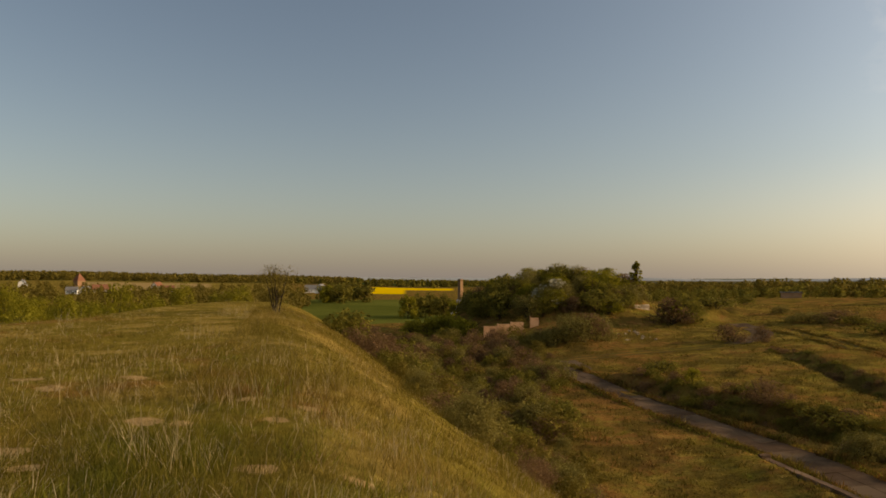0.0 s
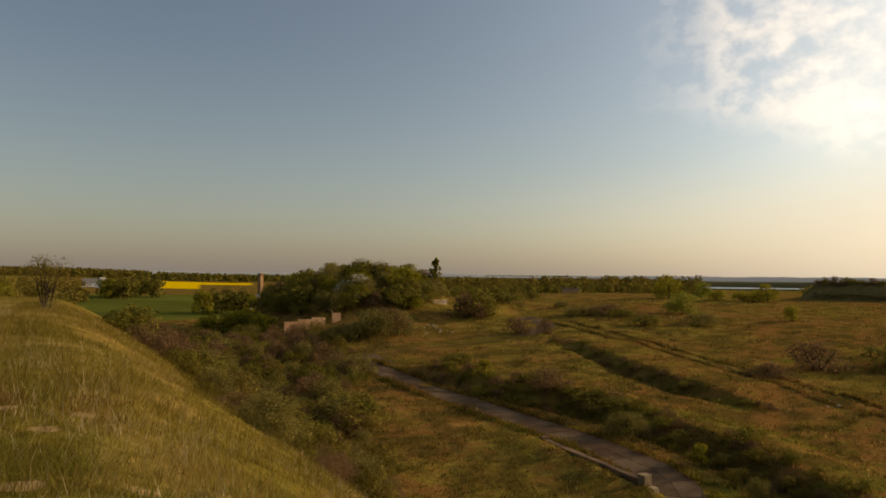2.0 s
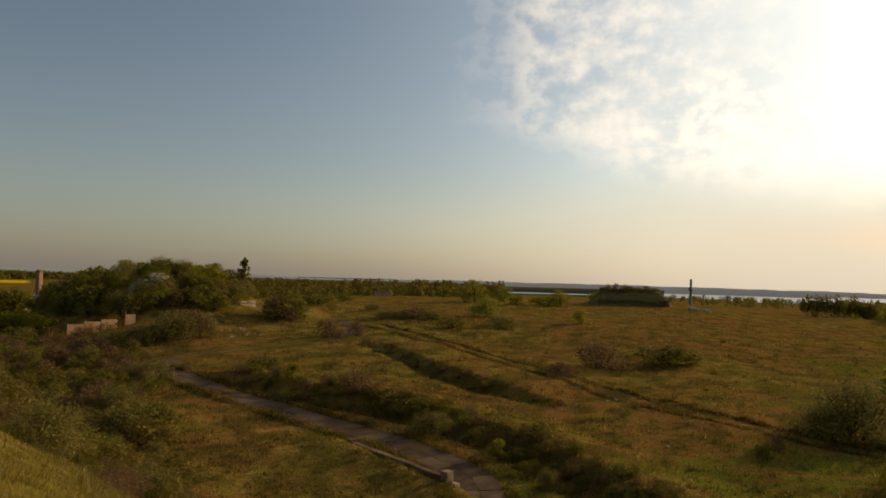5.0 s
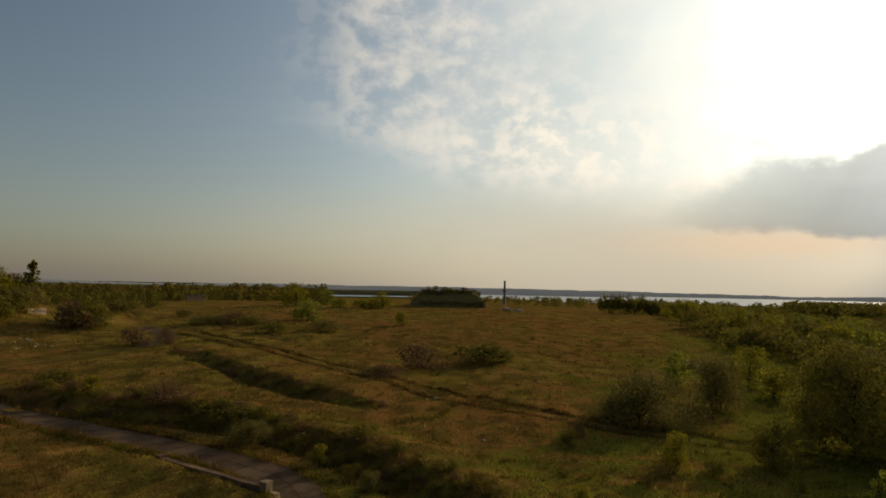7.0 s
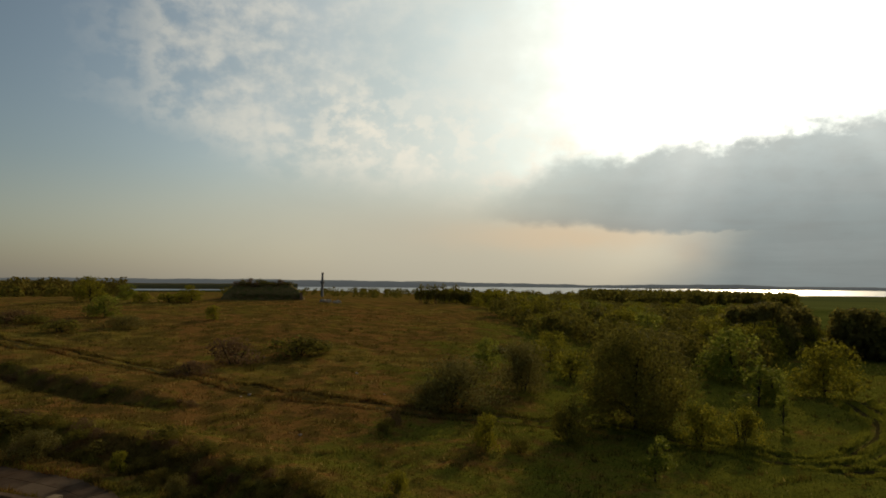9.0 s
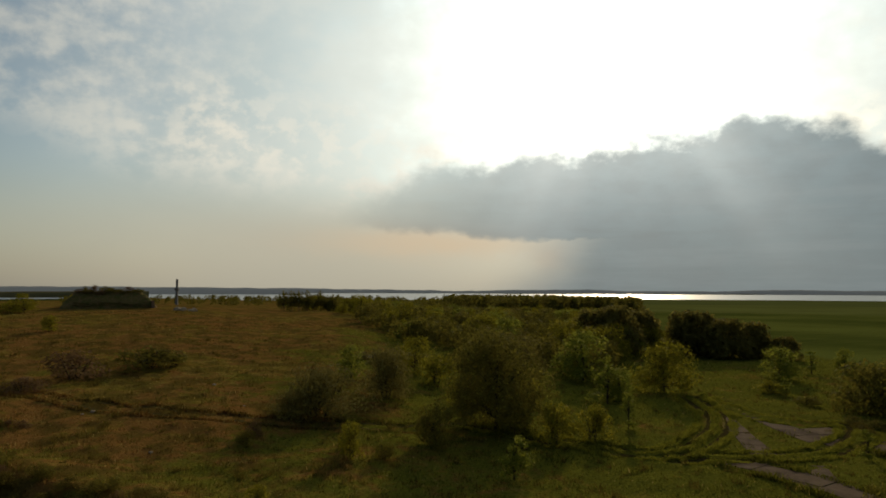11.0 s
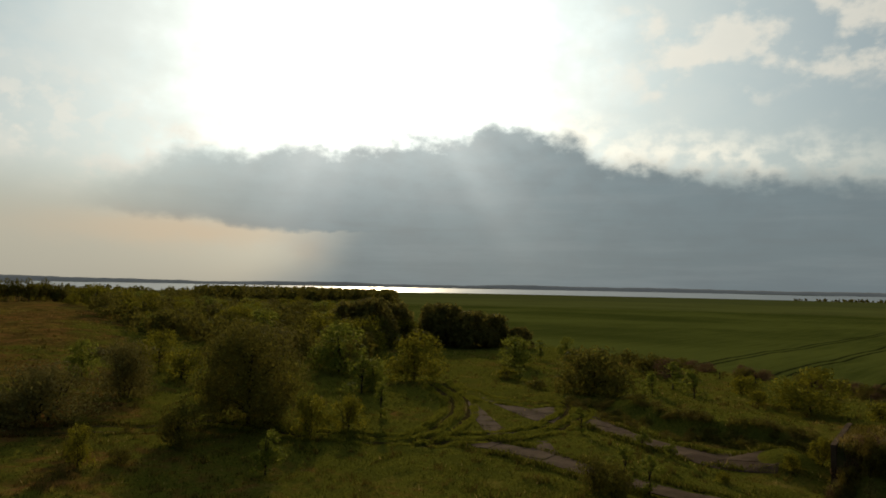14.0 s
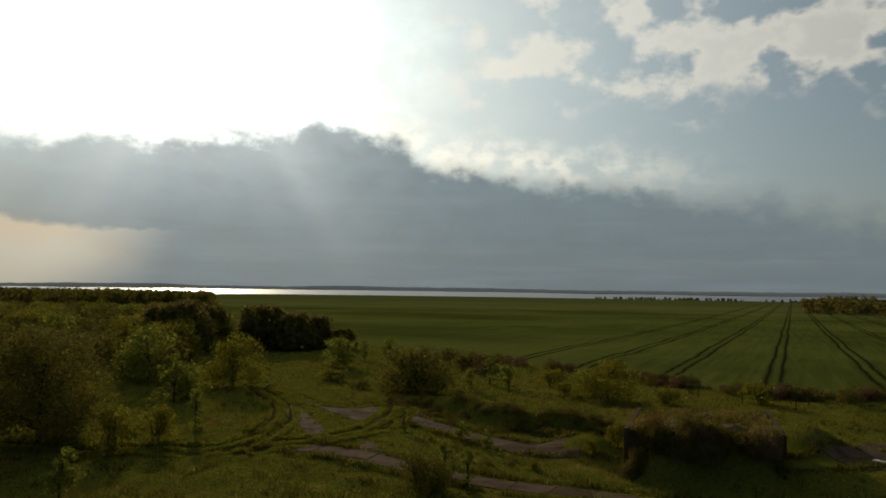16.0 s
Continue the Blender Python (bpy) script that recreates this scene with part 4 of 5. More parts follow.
scatter(250, (90, 5, 380, 200), ["oak_b", "oak", "far", "far_dark", "shrub", "young", "grey", "young", "shrub_b"], (3.0, 7.2), in_wood, "scattered trees below the crest", 1.1, 7, 3.0)
scatter(26, (-150, 80, -35, 220), ["oak", "oak_b", "shrub_b", "dome"], (7.5, 10.5), lambda x, y: 19 < math.degrees(math.atan2(-x, y)) < 42, "trees behind the hill", 1.0, 12, 4.0)
anywhere = lambda x, y: True
forest("far_wood", 420, anywhere, (-89.3, -73.5, 470, 640), (10, 13), "dense dark wood at the edge of the big field", 8, M_LEAF_DARK, 1.0, 110)
forest("meadow_wood", 900, lambda x, y: fractal(x, y, 120, 2, 3) > -0.2, (-37, -9, 330, 1000), (2.5, 7), "band of woods beyond the meadow", 61, M_LEAF_DARK, 0.55, 80)
forest("plain_wood", 620, lambda x, y: fractal(x, y, 90, 2, 23) > -0.3, (-37, -7, 430, 820), (8, 12), "belt of mixed woods beyond the meadow", 71, M_LEAF_SCRUB, 0.9, 90)
forest("ridge_wood", 1500, anywhere, (7, 34, 1180, 1500), (9, 14), "dark forest along the far ridge", 62, M_LEAF_SCRUB, 1.5)
forest("village_trees", 480, lambda x, y: fractal(x, y, 70, 2, 6) > -0.12, (11, 38, 260, 760), (4, 8.5), "trees and gardens round the village", 63, M_LEAF_SCRUB, 0.6, 100)
forest("north_trees", 420, lambda x, y: fractal(x, y, 160, 2, 16) > 0.0, (-9, 12, 1050, 1900), (8, 13), "far hedges and copses beyond the yellow field", 64, M_LEAF_DARK, 2.2)
forest("shore_trees", 110, lambda x, y: fractal(x, y, 60, 2, 8) > 0.06, (-136, -120.5, 1640, 1740), (3, 7), "low trees along the lake shore", 65, M_LEAF_HEDGE, 1.3)
forest("south_wood", 130, anywhere, (-148, -135.7, 640, 800), (11, 16), "dark wood beyond the tramlined field", 66, M_LEAF_HEDGE, 1.3, 110)
forest("west_shore_trees", 260, lambda x, y: fractal(x, y, 130, 2, 9) > -0.05, (-79, -44, 420, 1250), (5, 10), "trees between the meadow's crest and the lake", 67, M_LEAF_DARK, 0.8, 80)
forest("thicket", 430, lambda x, y: in_wood(x, y) and fractal(x, y, 26, 2, 12) > -0.12, (-88, -62, 100, 420), (2.6, 6.4), "thicket of young trees and bushes below the crest", 70, M_LEAF_DARK, 0.34, 150)

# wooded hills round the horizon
# distance haze painted in: pale base colour and a faint blue-white glow
M_HAZY_RIDGE = finish(material("hazy_far_woodland"), mixc(fbm(where(), 0.012, 5, 0.7), (0.14, 0.15, 0.13), (0.20, 0.20, 0.17)), 1.0, spec=0.0)
shader = [n for n in M_HAZY_RIDGE.node_tree.nodes if n.type == "BSDF_PRINCIPLED"][0]
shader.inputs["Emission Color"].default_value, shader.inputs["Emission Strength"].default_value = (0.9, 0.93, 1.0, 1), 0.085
M_BAND = finish(material("band_of_woods"), mixc(fbm(where(), 0.03, 5, 0.7), (0.07, 0.062, 0.030), (0.16, 0.135, 0.062)), 1.0, spec=0.0)


def ridge(az_from, az_to, r, low, high, size, seed, label, mat=M_HAZY_RIDGE):
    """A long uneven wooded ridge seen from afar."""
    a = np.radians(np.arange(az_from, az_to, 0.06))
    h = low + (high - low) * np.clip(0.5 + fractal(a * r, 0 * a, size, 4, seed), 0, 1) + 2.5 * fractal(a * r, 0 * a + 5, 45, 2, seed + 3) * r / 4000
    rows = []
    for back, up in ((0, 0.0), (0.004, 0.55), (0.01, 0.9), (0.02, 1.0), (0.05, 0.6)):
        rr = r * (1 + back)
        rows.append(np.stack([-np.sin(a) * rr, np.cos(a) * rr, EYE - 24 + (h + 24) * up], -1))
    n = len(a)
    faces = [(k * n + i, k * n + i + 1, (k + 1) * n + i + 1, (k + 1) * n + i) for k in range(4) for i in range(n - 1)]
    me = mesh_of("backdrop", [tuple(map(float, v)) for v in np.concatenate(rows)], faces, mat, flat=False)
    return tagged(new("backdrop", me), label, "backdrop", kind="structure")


ridge(-150, -36, 4500, -5, 13, 800, 31, "low wooded far shore of the lake, painted pale with haze")
ridge(-62, 60, 3100, 3, 17, 600, 32, "low wooded hills on the horizon, painted blue-grey with haze")
ridge(-50, 45, 1900, -6, 3, 500, 33, "dark band of distant woods", M_BAND)


def by_bank(x, y):
    d, run, side = along(np.array(x), np.array(y), BANK)
    return d < 2.0 and y > 22


def by_scarp(x, y):
    return float(along(np.array(x), np.array(y), SCARP)[0]) < 1.0


scrub("bank_scrub", 110, (20, 20, 34, 74), ["brush", "rust", "shrub_b"], (0.5, 1.3), by_bank, "low rough scrub and weeds along the roadside bank", 1.6, 9, 1.0)
def by_field(x, y):
    d, run, side = along(np.array(x), np.array(y), FIELD_EDGE)
    return float(d) < 2.2


def by_embankment(x, y):
    return float(along(np.array(x), np.array(y), EMBANK)[0]) < 2.4


scrub("field_edge_scrub", 110, (60, -92, 130, -40), ["brush", "rust", "shrub_b"], (0.7, 1.9), by_field, "rank weeds and low bushes along the field's edge", 1.6, 13, 0.9)
scrub("embankment_scrub", 60, (54, -36, 78, -18), ["brush", "shrub_b"], (0.4, 1.1), by_embankment, "low dark scrub on the embankment behind the road", 1.8, 14, 0.9)
scrub("scarp_scrub", 30, (38, 45, 46, 92), ["shrub_b", "rust"], (0.4, 0.8), by_scarp, "low dark weeds along the meadow scarp", 1.8, 10, 1.0)
plant("blossom", 20.6, 132.5, 5.0, 7.0, "large white-flowering tree on the mound")



# ---- grass ----
def strands(name, n, az_range, r_range, keep, high, wide, mat, label, seed, lean=0.35, tuft=1, spots=None, level=None, spread=0.05):
    """Loose blades standing on the ground, thinning out with distance."""
    rng = np.random.default_rng(seed)
    a = np.radians(rng.uniform(*az_range, n))
    r = r_range[0] * (r_range[1] / r_range[0]) ** rng.uniform(0, 1, n)
    x, y = -np.sin(a) * r, np.cos(a) * r
    if spots is not None:
        x, y = spots
        r = np.hypot(x, y)
    ok = keep(x, y, r)
    x, y, r = x[ok], y[ok], r[ok]
    if tuft > 1:
        x, y, r = (np.repeat(v, tuft) for v in (x, y, r))
        x, y = x + rng.normal(size=len(x)) * spread, y + rng.normal(size=len(x)) * spread
    n = len(x)
    z = ground(x, y) if level is None else level + 0 * x
    patch = 0.45 + 1.5 * np.clip(fractal(x, y, 1.7, 3, 21) + 0.28, 0, 1) ** 1.3
    h = rng.uniform(*high, n) * patch * (1 + 0.004 * r)
    w = rng.uniform(*wide, n) * (1 + 0.02 * r)
    t = rng.uniform(0, 2 * math.pi, n)
    lx, ly = rng.normal(size=n) * lean * h, rng.normal(size=n) * lean * h
    co = np.zeros((n, 3, 3), np.float32)
    co[:, 0] = np.stack([x - np.cos(t) * w, y - np.sin(t) * w, z - 0.04], -1)
    co[:, 1] = np.stack([x + np.cos(t) * w, y + np.sin(t) * w, z - 0.04], -1)
    co[:, 2] = np.stack([x + lx, y + ly, z + h], -1)
    me = bpy.data.meshes.new(name)
    me.vertices.add(n * 3)
    me.vertices.foreach_set("co", co.ravel())
    me.loops.add(n * 3)
    me.loops.foreach_set("vertex_index", np.arange(n * 3, dtype=np.int32))
    me.polygons.add(n)
    me.polygons.foreach_set("loop_start", np.arange(0, n * 3, 3, dtype=np.int32))
    me.update()
    masks = plan_masks(x, y)
    at = me.attributes.new("growth", "FLOAT_COLOR", "POINT")
    at.data.foreach_set("color", np.repeat(np.stack([masks[3] * (1.0 if level is None else 0.45), masks[4], 0 * x, 1 + 0 * x], -1), 3, axis=0).astype(np.float32).ravel())
    at = me.attributes.new("soil", "FLOAT_COLOR", "POINT")
    at.data.foreach_set("color", np.repeat(np.stack([heath_of(x, y), 0 * x, 0 * x, 1 + 0 * x], -1), 3, axis=0).astype(np.float32).ravel())
    me.materials.append(mat)
    return tagged(new(name, me), label, "grass", kind="stuff")


def open_ground(x, y, r):
    ok = np.ones(len(x), bool)
    for line, w in ((ROAD, 1.9), (NEARROAD, 1.9), (FARROAD, 2.2), (UPROAD, 1.6)):
        ok &= along(x, y, line)[0] > w
    for line in (TRACK, TRAIL_1, TRAIL_2):
        ok &= np.abs(along(x, y, line)[0] - 0.85) > 0.3
    masks = plan_masks(x, y)
    ok &= (masks[4] < 0.5) & (masks[0] < 0.3)
    weedy = fractal(x, y, 1.4, 2, 33) > 0.12
    for poly in PADS:
        ok &= ~inside(x, y, poly) | weedy
    return ok


def inside(x, y, poly):
    hit = np.zeros(len(x), bool)
    for (ax, ay), (bx, by) in zip(poly, poly[1:] + poly[:1]):
        cross = ((ay > y) != (by > y))
        with np.errstate(divide="ignore", invalid="ignore"):
            hit ^= cross & (x < (bx - ax) * (y - ay) / (by - ay if by != ay else 1e-9) + ax)
    return hit


def on_hill(x, y, r):
    return (plan_masks(x, y)[4] < 0.55) & (edge_s(x, y) < 12) & (hill(x, y) > -9)


def off_hill(x, y, r):
    return (ground(x, y) < EYE - 5 + 0.02 * r) & open_ground(x, y, r)


# concrete aprons, corner by corner
PADS = [
    [(82.5, -7.8), (74.6, -8.2), (62.7, -9.4), (60.2, -11.3), (59.1, -10.1), (59.3, -7.6), (69.5, -7.0)],
    [(82.5, -8.3), (74.5, -11.4), (74.7, -17.9), (66.2, -15.1), (63.0, -13.7), (66.4, -13.0), (71.8, -11.2)],
    [(55.9, -5.0), (57.1, -7.9), (57.5, -12.4), (53.4, -12.3), (49.3, -14.3), (47.5, -13.8), (47.9, -12.6), (50.6, -10.4), (54.3, -7.5)],
    [(69.9, -19.0), (68.1, -20.0), (60.6, -21.2), (56.2, -23.1), (53.9, -25.1), (50.9, -29.0), (47.0, -26.4), (49.8, -22.3), (55.3, -21.0), (61.3, -19.1), (63.6, -16.6)],
    [(47.5, -15.6), (43.5, -18.6), (39.8, -23.8), (34.0, -30.0), (32.6, -29.0), (38.3, -22.8), (41.5, -17.7), (44.7, -15.0)],
    [(45.5, -45.5), (46, -60), (39.5, -60), (38.5, -45.5)],
    [(10.8, 92.5), (17.5, 91), (18.3, 84), (16.0, 81.5), (13.6, 84.5)],
]
strands("hill_grass", 300000, (-40, 44), (2.6, 75), on_hill, (0.02, 0.09), (0.0022, 0.0055), M_GRASS, "dry tufted grass on the hilltop, olive and straw", 31, 0.8)
strands("meadow_grass", 240000, (-143, 8), (24, 190), off_hill, (0.07, 0.22), (0.014, 0.032), M_GRASS, "rough meadow grass with brown and green patches", 32, 0.5)
strands("near_grass", 42000, (-180, 180), (0.35, 9), on_hill, (0.03, 0.11), (0.004, 0.009), M_GRASS, "short dry grass round the viewpoint", 41)
strands("dry_stalks", 1900, (-34, 42), (6.5, 60), on_hill, (0.08, 0.30), (0.0012, 0.0024), M_STALK, "tall bleached dry grass stalks on the hill", 33, 0.7, 4, spread=0.12)



def beside(lines, n, lo, hi, seed):
    """Spots strewn along both sides of lines."""
    rng = np.random.default_rng(seed)
    xs, ys = [], []
    lens = [[math.dist(a, b) for a, b in zip(l[:-1], l[1:])] for l in lines]
    total = sum(map(sum, lens))
    for l, ls in zip(lines, lens):
        for (ax, ay), (bx, by), d in zip(l[:-1], l[1:], ls):
            k = int(n * d / total)
            t, o = rng.uniform(0, 1, k), rng.uniform(lo, hi, k) * rng.choice([-1, 1], k)
            xs.append(ax + (bx - ax) * t + (by - ay) / d * o)
            ys.append(ay + (by - ay) * t - (bx - ax) / d * o)
    return np.concatenate(xs), np.concatenate(ys)


always = lambda x, y, r: np.ones(len(x), bool)
rng = np.random.default_rng(8)
clumps_ = [(-2.9, 9.5), (-7.1, 20.0), (-4.9, 9.8), (-2.5, 6.2), (-2.2, 11.4), (-13.9, 25.3), (-10.7, 33.8), (-0.6, 8.3), (-9.0, 30.5), (-8.4, 35), (-3.4, 13.5), (-1.4, 9.0)]
sx_, sy_ = (np.concatenate([c[i] + rng.normal(size=34) * 0.22 for c in clumps_]) for i in (0, 1))
strands("stalk_clumps", 0, (0, 1), (1, 2), always, (0.3, 0.8), (0.0016, 0.003), M_STALK, "clumps of bleached standing stalks on the hill", 42, 0.35, spots=(sx_, sy_))
strands("tussocks", 3000, (-143, 0), (24, 130), off_hill, (0.14, 0.42), (0.012, 0.028), M_TUSSOCK, "dark coarse tussocks strewn over the meadow", 38, 0.45, 13, spread=0.16)
strands("hill_tussocks", 1100, (-34, 42), (4, 45), on_hill, (0.06, 0.2), (0.002, 0.005), M_GRASS, "coarse tussocks on the hilltop", 39, 0.5, 24, spread=0.10)
strands("ridge_grass", 0, (0, 1), (1, 2), always, (0.12, 0.3), (0.014, 0.03), M_GRASS, "rank grass along the meadow track", 40, 0.5, spots=beside([TRACK], 14000, 1.2, 2.0, 4))
strands("road_verge_grass", 0, (0, 1), (1, 2), always, (0.15, 0.42), (0.014, 0.03), M_GRASS, "long rank grass along the road edges", 34, 0.5, spots=beside([ROAD, NEARROAD, FARROAD], 26000, 1.35, 2.3, 1))
strands("road_edge_grass", 0, (0, 1), (1, 2), always, (0.08, 0.24), (0.012, 0.024), M_VERGE, "fresh green grass along the slab road", 48, 0.5, spots=beside([ROAD], 9000, 1.6, 2.4, 9))
strands("track_verge_grass", 0, (0, 1), (1, 2), always, (0.10, 0.30), (0.012, 0.026), M_VERGE, "lush grass ridges beside the wheel tracks", 35, 0.5, spots=beside([TRAIL_1, TRAIL_2, RIM], 24000, 1.25, 2.0, 2))
strands("track_crown_grass", 0, (0, 1), (1, 2), always, (0.06, 0.2), (0.012, 0.026), M_VERGE, "grassy crown between the wheel ruts", 44, 0.5, spots=beside([TRAIL_1, TRAIL_2], 9000, 0.0, 0.45, 7))
strands("shoulder_grass", 0, (0, 1), (1, 2), always, (0.08, 0.28), (0.002, 0.005), M_GRASS, "longer wind-bent grass on the hill's shoulder", 36, 0.45, spots=beside([[(1.4, 3), (0.2, 8), (-3.2, 22), (-9.0, 46)]], 40000, 0.0, 3.4, 3))
rng = np.random.default_rng(5)
bu, bv = rng.uniform(0.02, 0.98, 9000), rng.uniform(0.0, 1.0, 9000)
bx_ = 43.1 + (38.2 - 43.1) * bu + (50.2 - 43.1) * bv + (46.5 - 50.2 - 38.2 + 43.1) * bu * bv
by_ = -27.9 + (-37.3 + 27.9) * bu + (-33.8 + 27.9) * bv + (-43.6 + 33.8 + 37.3 - 27.9) * bu * bv
strands("bunker_roof_grass", 0, (0, 1), (1, 2), always, (0.15, 0.4), (0.012, 0.025), M_GRASS, "dry brown grass on the bunker roof", 37, 0.5, spots=(bx_, by_), level=5.05)



def wisps(name, n, az_range, r_range, long, wide, mat, label, seed):
    """Long thin stalks bowed over by the wind, in loose swathes."""
    rng = np.random.default_rng(seed)
    a = np.radians(rng.uniform(*az_range, n))
    r = r_range[0] * (r_range[1] / r_range[0]) ** rng.uniform(0, 1, n)
    x, y = -np.sin(a) * r, np.cos(a) * r
    ok = on_hill(x, y, r) & (fractal(x, y, 2.2, 2, 52) > 0.0)
    x, y, r = x[ok], y[ok], r[ok]
    n = len(x)
    z = ground(x, y)
    ln, w = rng.uniform(*long, n), rng.uniform(*wide, n) * (1 + 0.03 * r)
    t = rng.normal(0.6, 1.1, n)
    px_, py_ = np.cos(t), np.sin(t)
    bow = rng.uniform(0.2, 1.0, n)
    rows = []
    for f in (0.0, 0.4, 0.75, 1.0):
        out, up = ln * bow * f ** 1.7, ln * (f - 0.55 * bow * f * f)
        half = w * (1 - 0.75 * f)
        rows.append([np.stack([x + px_ * out + k * py_ * half, y + py_ * out - k * px_ * half, z + up - 0.03 * (f == 0)], -1) for k in (-1, 1)])
    q_ = np.concatenate([np.stack([lo[0], lo[1], hi[1], hi[0]], 1) for lo, hi in zip(rows[:-1], rows[1:])])
    return tagged(new(name, quads_mesh(name, q_, mat)), label, "grass", kind="stuff")


wisps("straw_wisps", 9000, (-36, 42), (5.0, 45), (0.10, 0.38), (0.0016, 0.0030), M_STALK, "pale straw stalks bowed over the hill's turf", 45)
wisps("green_wisps", 9000, (-40, 40), (4.0, 30), (0.06, 0.2), (0.002, 0.004), M_VERGE, "fresh green grass blades among the dry turf", 46)
tufts_ = [(-0.6, 6.2), (0.0, 5.7), (0.4, 6.4), (-0.3, 5.2), (0.9, 6.8), (1.1, 5.6), (-0.1, 7.4), (0.5, 8.2), (-1.3, 6.9), (-3.0, 5.0), (-2.6, 10.5), (-4.6, 15.0)]
rng = np.random.default_rng(12)
sx_, sy_ = (np.concatenate([c[i] + rng.normal(size=70) * 0.16 for c in tufts_]) for i in (0, 1))
strands("green_tufts", 0, (0, 1), (1, 2), always, (0.06, 0.2), (0.004, 0.008), M_VERGE, "lush green tufts on the hill's shoulder", 47, 0.6, spots=(sx_, sy_))


# ---- concrete ----
def concrete(name, a, b, joint=0.5):
    m = material(name)
    q = where()
    k = chance()
    stain = fbm(q, 0.6, 5, 0.65)
    grit = fbm(q, 18, 4, 0.7)
    c = mixc(ramp(stain + (k - 0.5) * 0.3, 0.3, 0.75), a, b)
    c = mixc(ramp(fbm(q, 2.2, 5, 0.7), 0.55, 0.75) * 0.6, c, (0.09, 0.085, 0.05))
    return finish(m, c, 0.95, grit, 0.4, 0.03, spec=0.02)


M_SLAB = concrete("worn_concrete", (0.064, 0.040, 0.024), (0.130, 0.088, 0.055))
M_WALL = concrete("weathered_concrete", (0.10, 0.06, 0.036), (0.21, 0.135, 0.085))
# paler than the wall: sunlight on the pier put into its colour
M_PIER = concrete("sunlit_concrete", (0.20, 0.145, 0.085), (0.34, 0.26, 0.165))
M_PINK = concrete("pinkish_concrete", (0.36, 0.20, 0.105), (0.50, 0.30, 0.17))
M_BRICK = concrete("old_brickwork", (0.15, 0.088, 0.045), (0.29, 0.17, 0.09))
M_PLASTER = finish(material("white_render"), mixc(fbm(where(), 1.5, 4), (0.6, 0.58, 0.53), (0.8, 0.78, 0.73)), 0.85)
M_TILES = finish(material("red_roof_tiles"), mixc(fbm(where(), 2.5, 4), (0.14, 0.06, 0.035), (0.25, 0.11, 0.06)), 0.8)
M_GREYROOF = finish(material("grey_roof"), mixc(fbm(where(), 2.5, 4), (0.10, 0.10, 0.10), (0.2, 0.19, 0.18)), 0.8)
M_DARK = finish(material("dark_window"), (0.02, 0.022, 0.025), 0.2)
M_TURF = material("turf_on_bunker")
q = where()
finish(M_TURF, mixc(ramp(fbm(q, 0.9, 5, 0.7), 0.35, 0.65), mixc(fbm(q, 9, 4), (0.10, 0.066, 0.024), (0.24, 0.16, 0.07)), mixc(fbm(q, 9, 4), (0.05, 0.052, 0.014), (0.13, 0.125, 0.034))), 0.95, fbm(q, 5, 5, 0.7), 1.0, 0.2)


def clip(poly, nx, ny, c):
    """The part of poly where nx * x + ny * y <= c."""
    out = []
    for (ax, ay), (bx, by) in zip(poly, poly[1:] + poly[:1]):
        da, db = nx * ax + ny * ay - c, nx * bx + ny * by - c
        if da <= 0:
            out.append((ax, ay))
        if da * db < 0:
            t = da / (da - db)
            out.append((ax + (bx - ax) * t, ay + (by - ay) * t))
    return out


def slab(poly, parent, up=0.0, thick=0.18, mat=None):
    """One cast slab over a polygon of the plan."""
    bm = bmesh.new()
    cx, cy = sum(p[0] for p in poly) / len(poly), sum(p[1] for p in poly) / len(poly)
    top = []
    for x, y in poly:
        d = math.hypot(x - cx, y - cy)
        k = max(0.0, 1 - 0.03 / max(d, 0.05))
        x, y = cx + (x - cx) * k, cy + (y - cy) * k
        top.append(bm.verts.new((x, y, height(x, y) + 0.035 + up)))
    face = bm.faces.new(top)
    if face.normal.z < 0:
        bmesh.ops.reverse_faces(bm, faces=[face])
    low = bmesh.ops.extrude_face_region(bm, geom=[face])
    moved = [g for g in low["geom"] if isinstance(g, bmesh.types.BMVert)]
    for v in bm.verts:
        if v not in moved:
            v.co.z -= thick
    bmesh.ops.recalc_face_normals(bm, faces=bm.faces)
    return part("slab", bm, mat or M_SLAB, parent)


rnd = random.Random(11)


def area(poly):
    return 0.5 * abs(sum(a[0] * b[1] - b[0] * a[1] for a, b in zip(poly, poly[1:] + poly[:1])))


def apron(poly, cell, turn, label):
    top = tagged(new("apron"), label, "pavement", kind="structure")
    c, s = math.cos(turn), math.sin(turn)
    us = [x * c + y * s for x, y in poly]
    vs = [-x * s + y * c for x, y in poly]
    for i in range(int(min(us) // cell), int(max(us) // cell) + 1):
        for j in range(int(min(vs) // cell), int(max(vs) // cell) + 1):
            q = clip(poly, -c, -s, -i * cell)
            q = clip(q, c, s, (i + 1) * cell) if len(q) > 2 else q
            q = clip(q, s, -c, -j * cell) if len(q) > 2 else q
            q = clip(q, -s, c, (j + 1) * cell) if len(q) > 2 else q
            if len(q) > 2 and area(q) > 0.25 and rnd.random() > 0.08:
                slab(q, top, rnd.uniform(-0.025, 0.02))
    return top


for poly, turn in zip(PADS, (0.1, 0.5, 0.9, 0.6, 0.75, 0.0, 0.3)):
    apron(poly, 2.6, turn, "cracked concrete apron overgrown with grass strips")


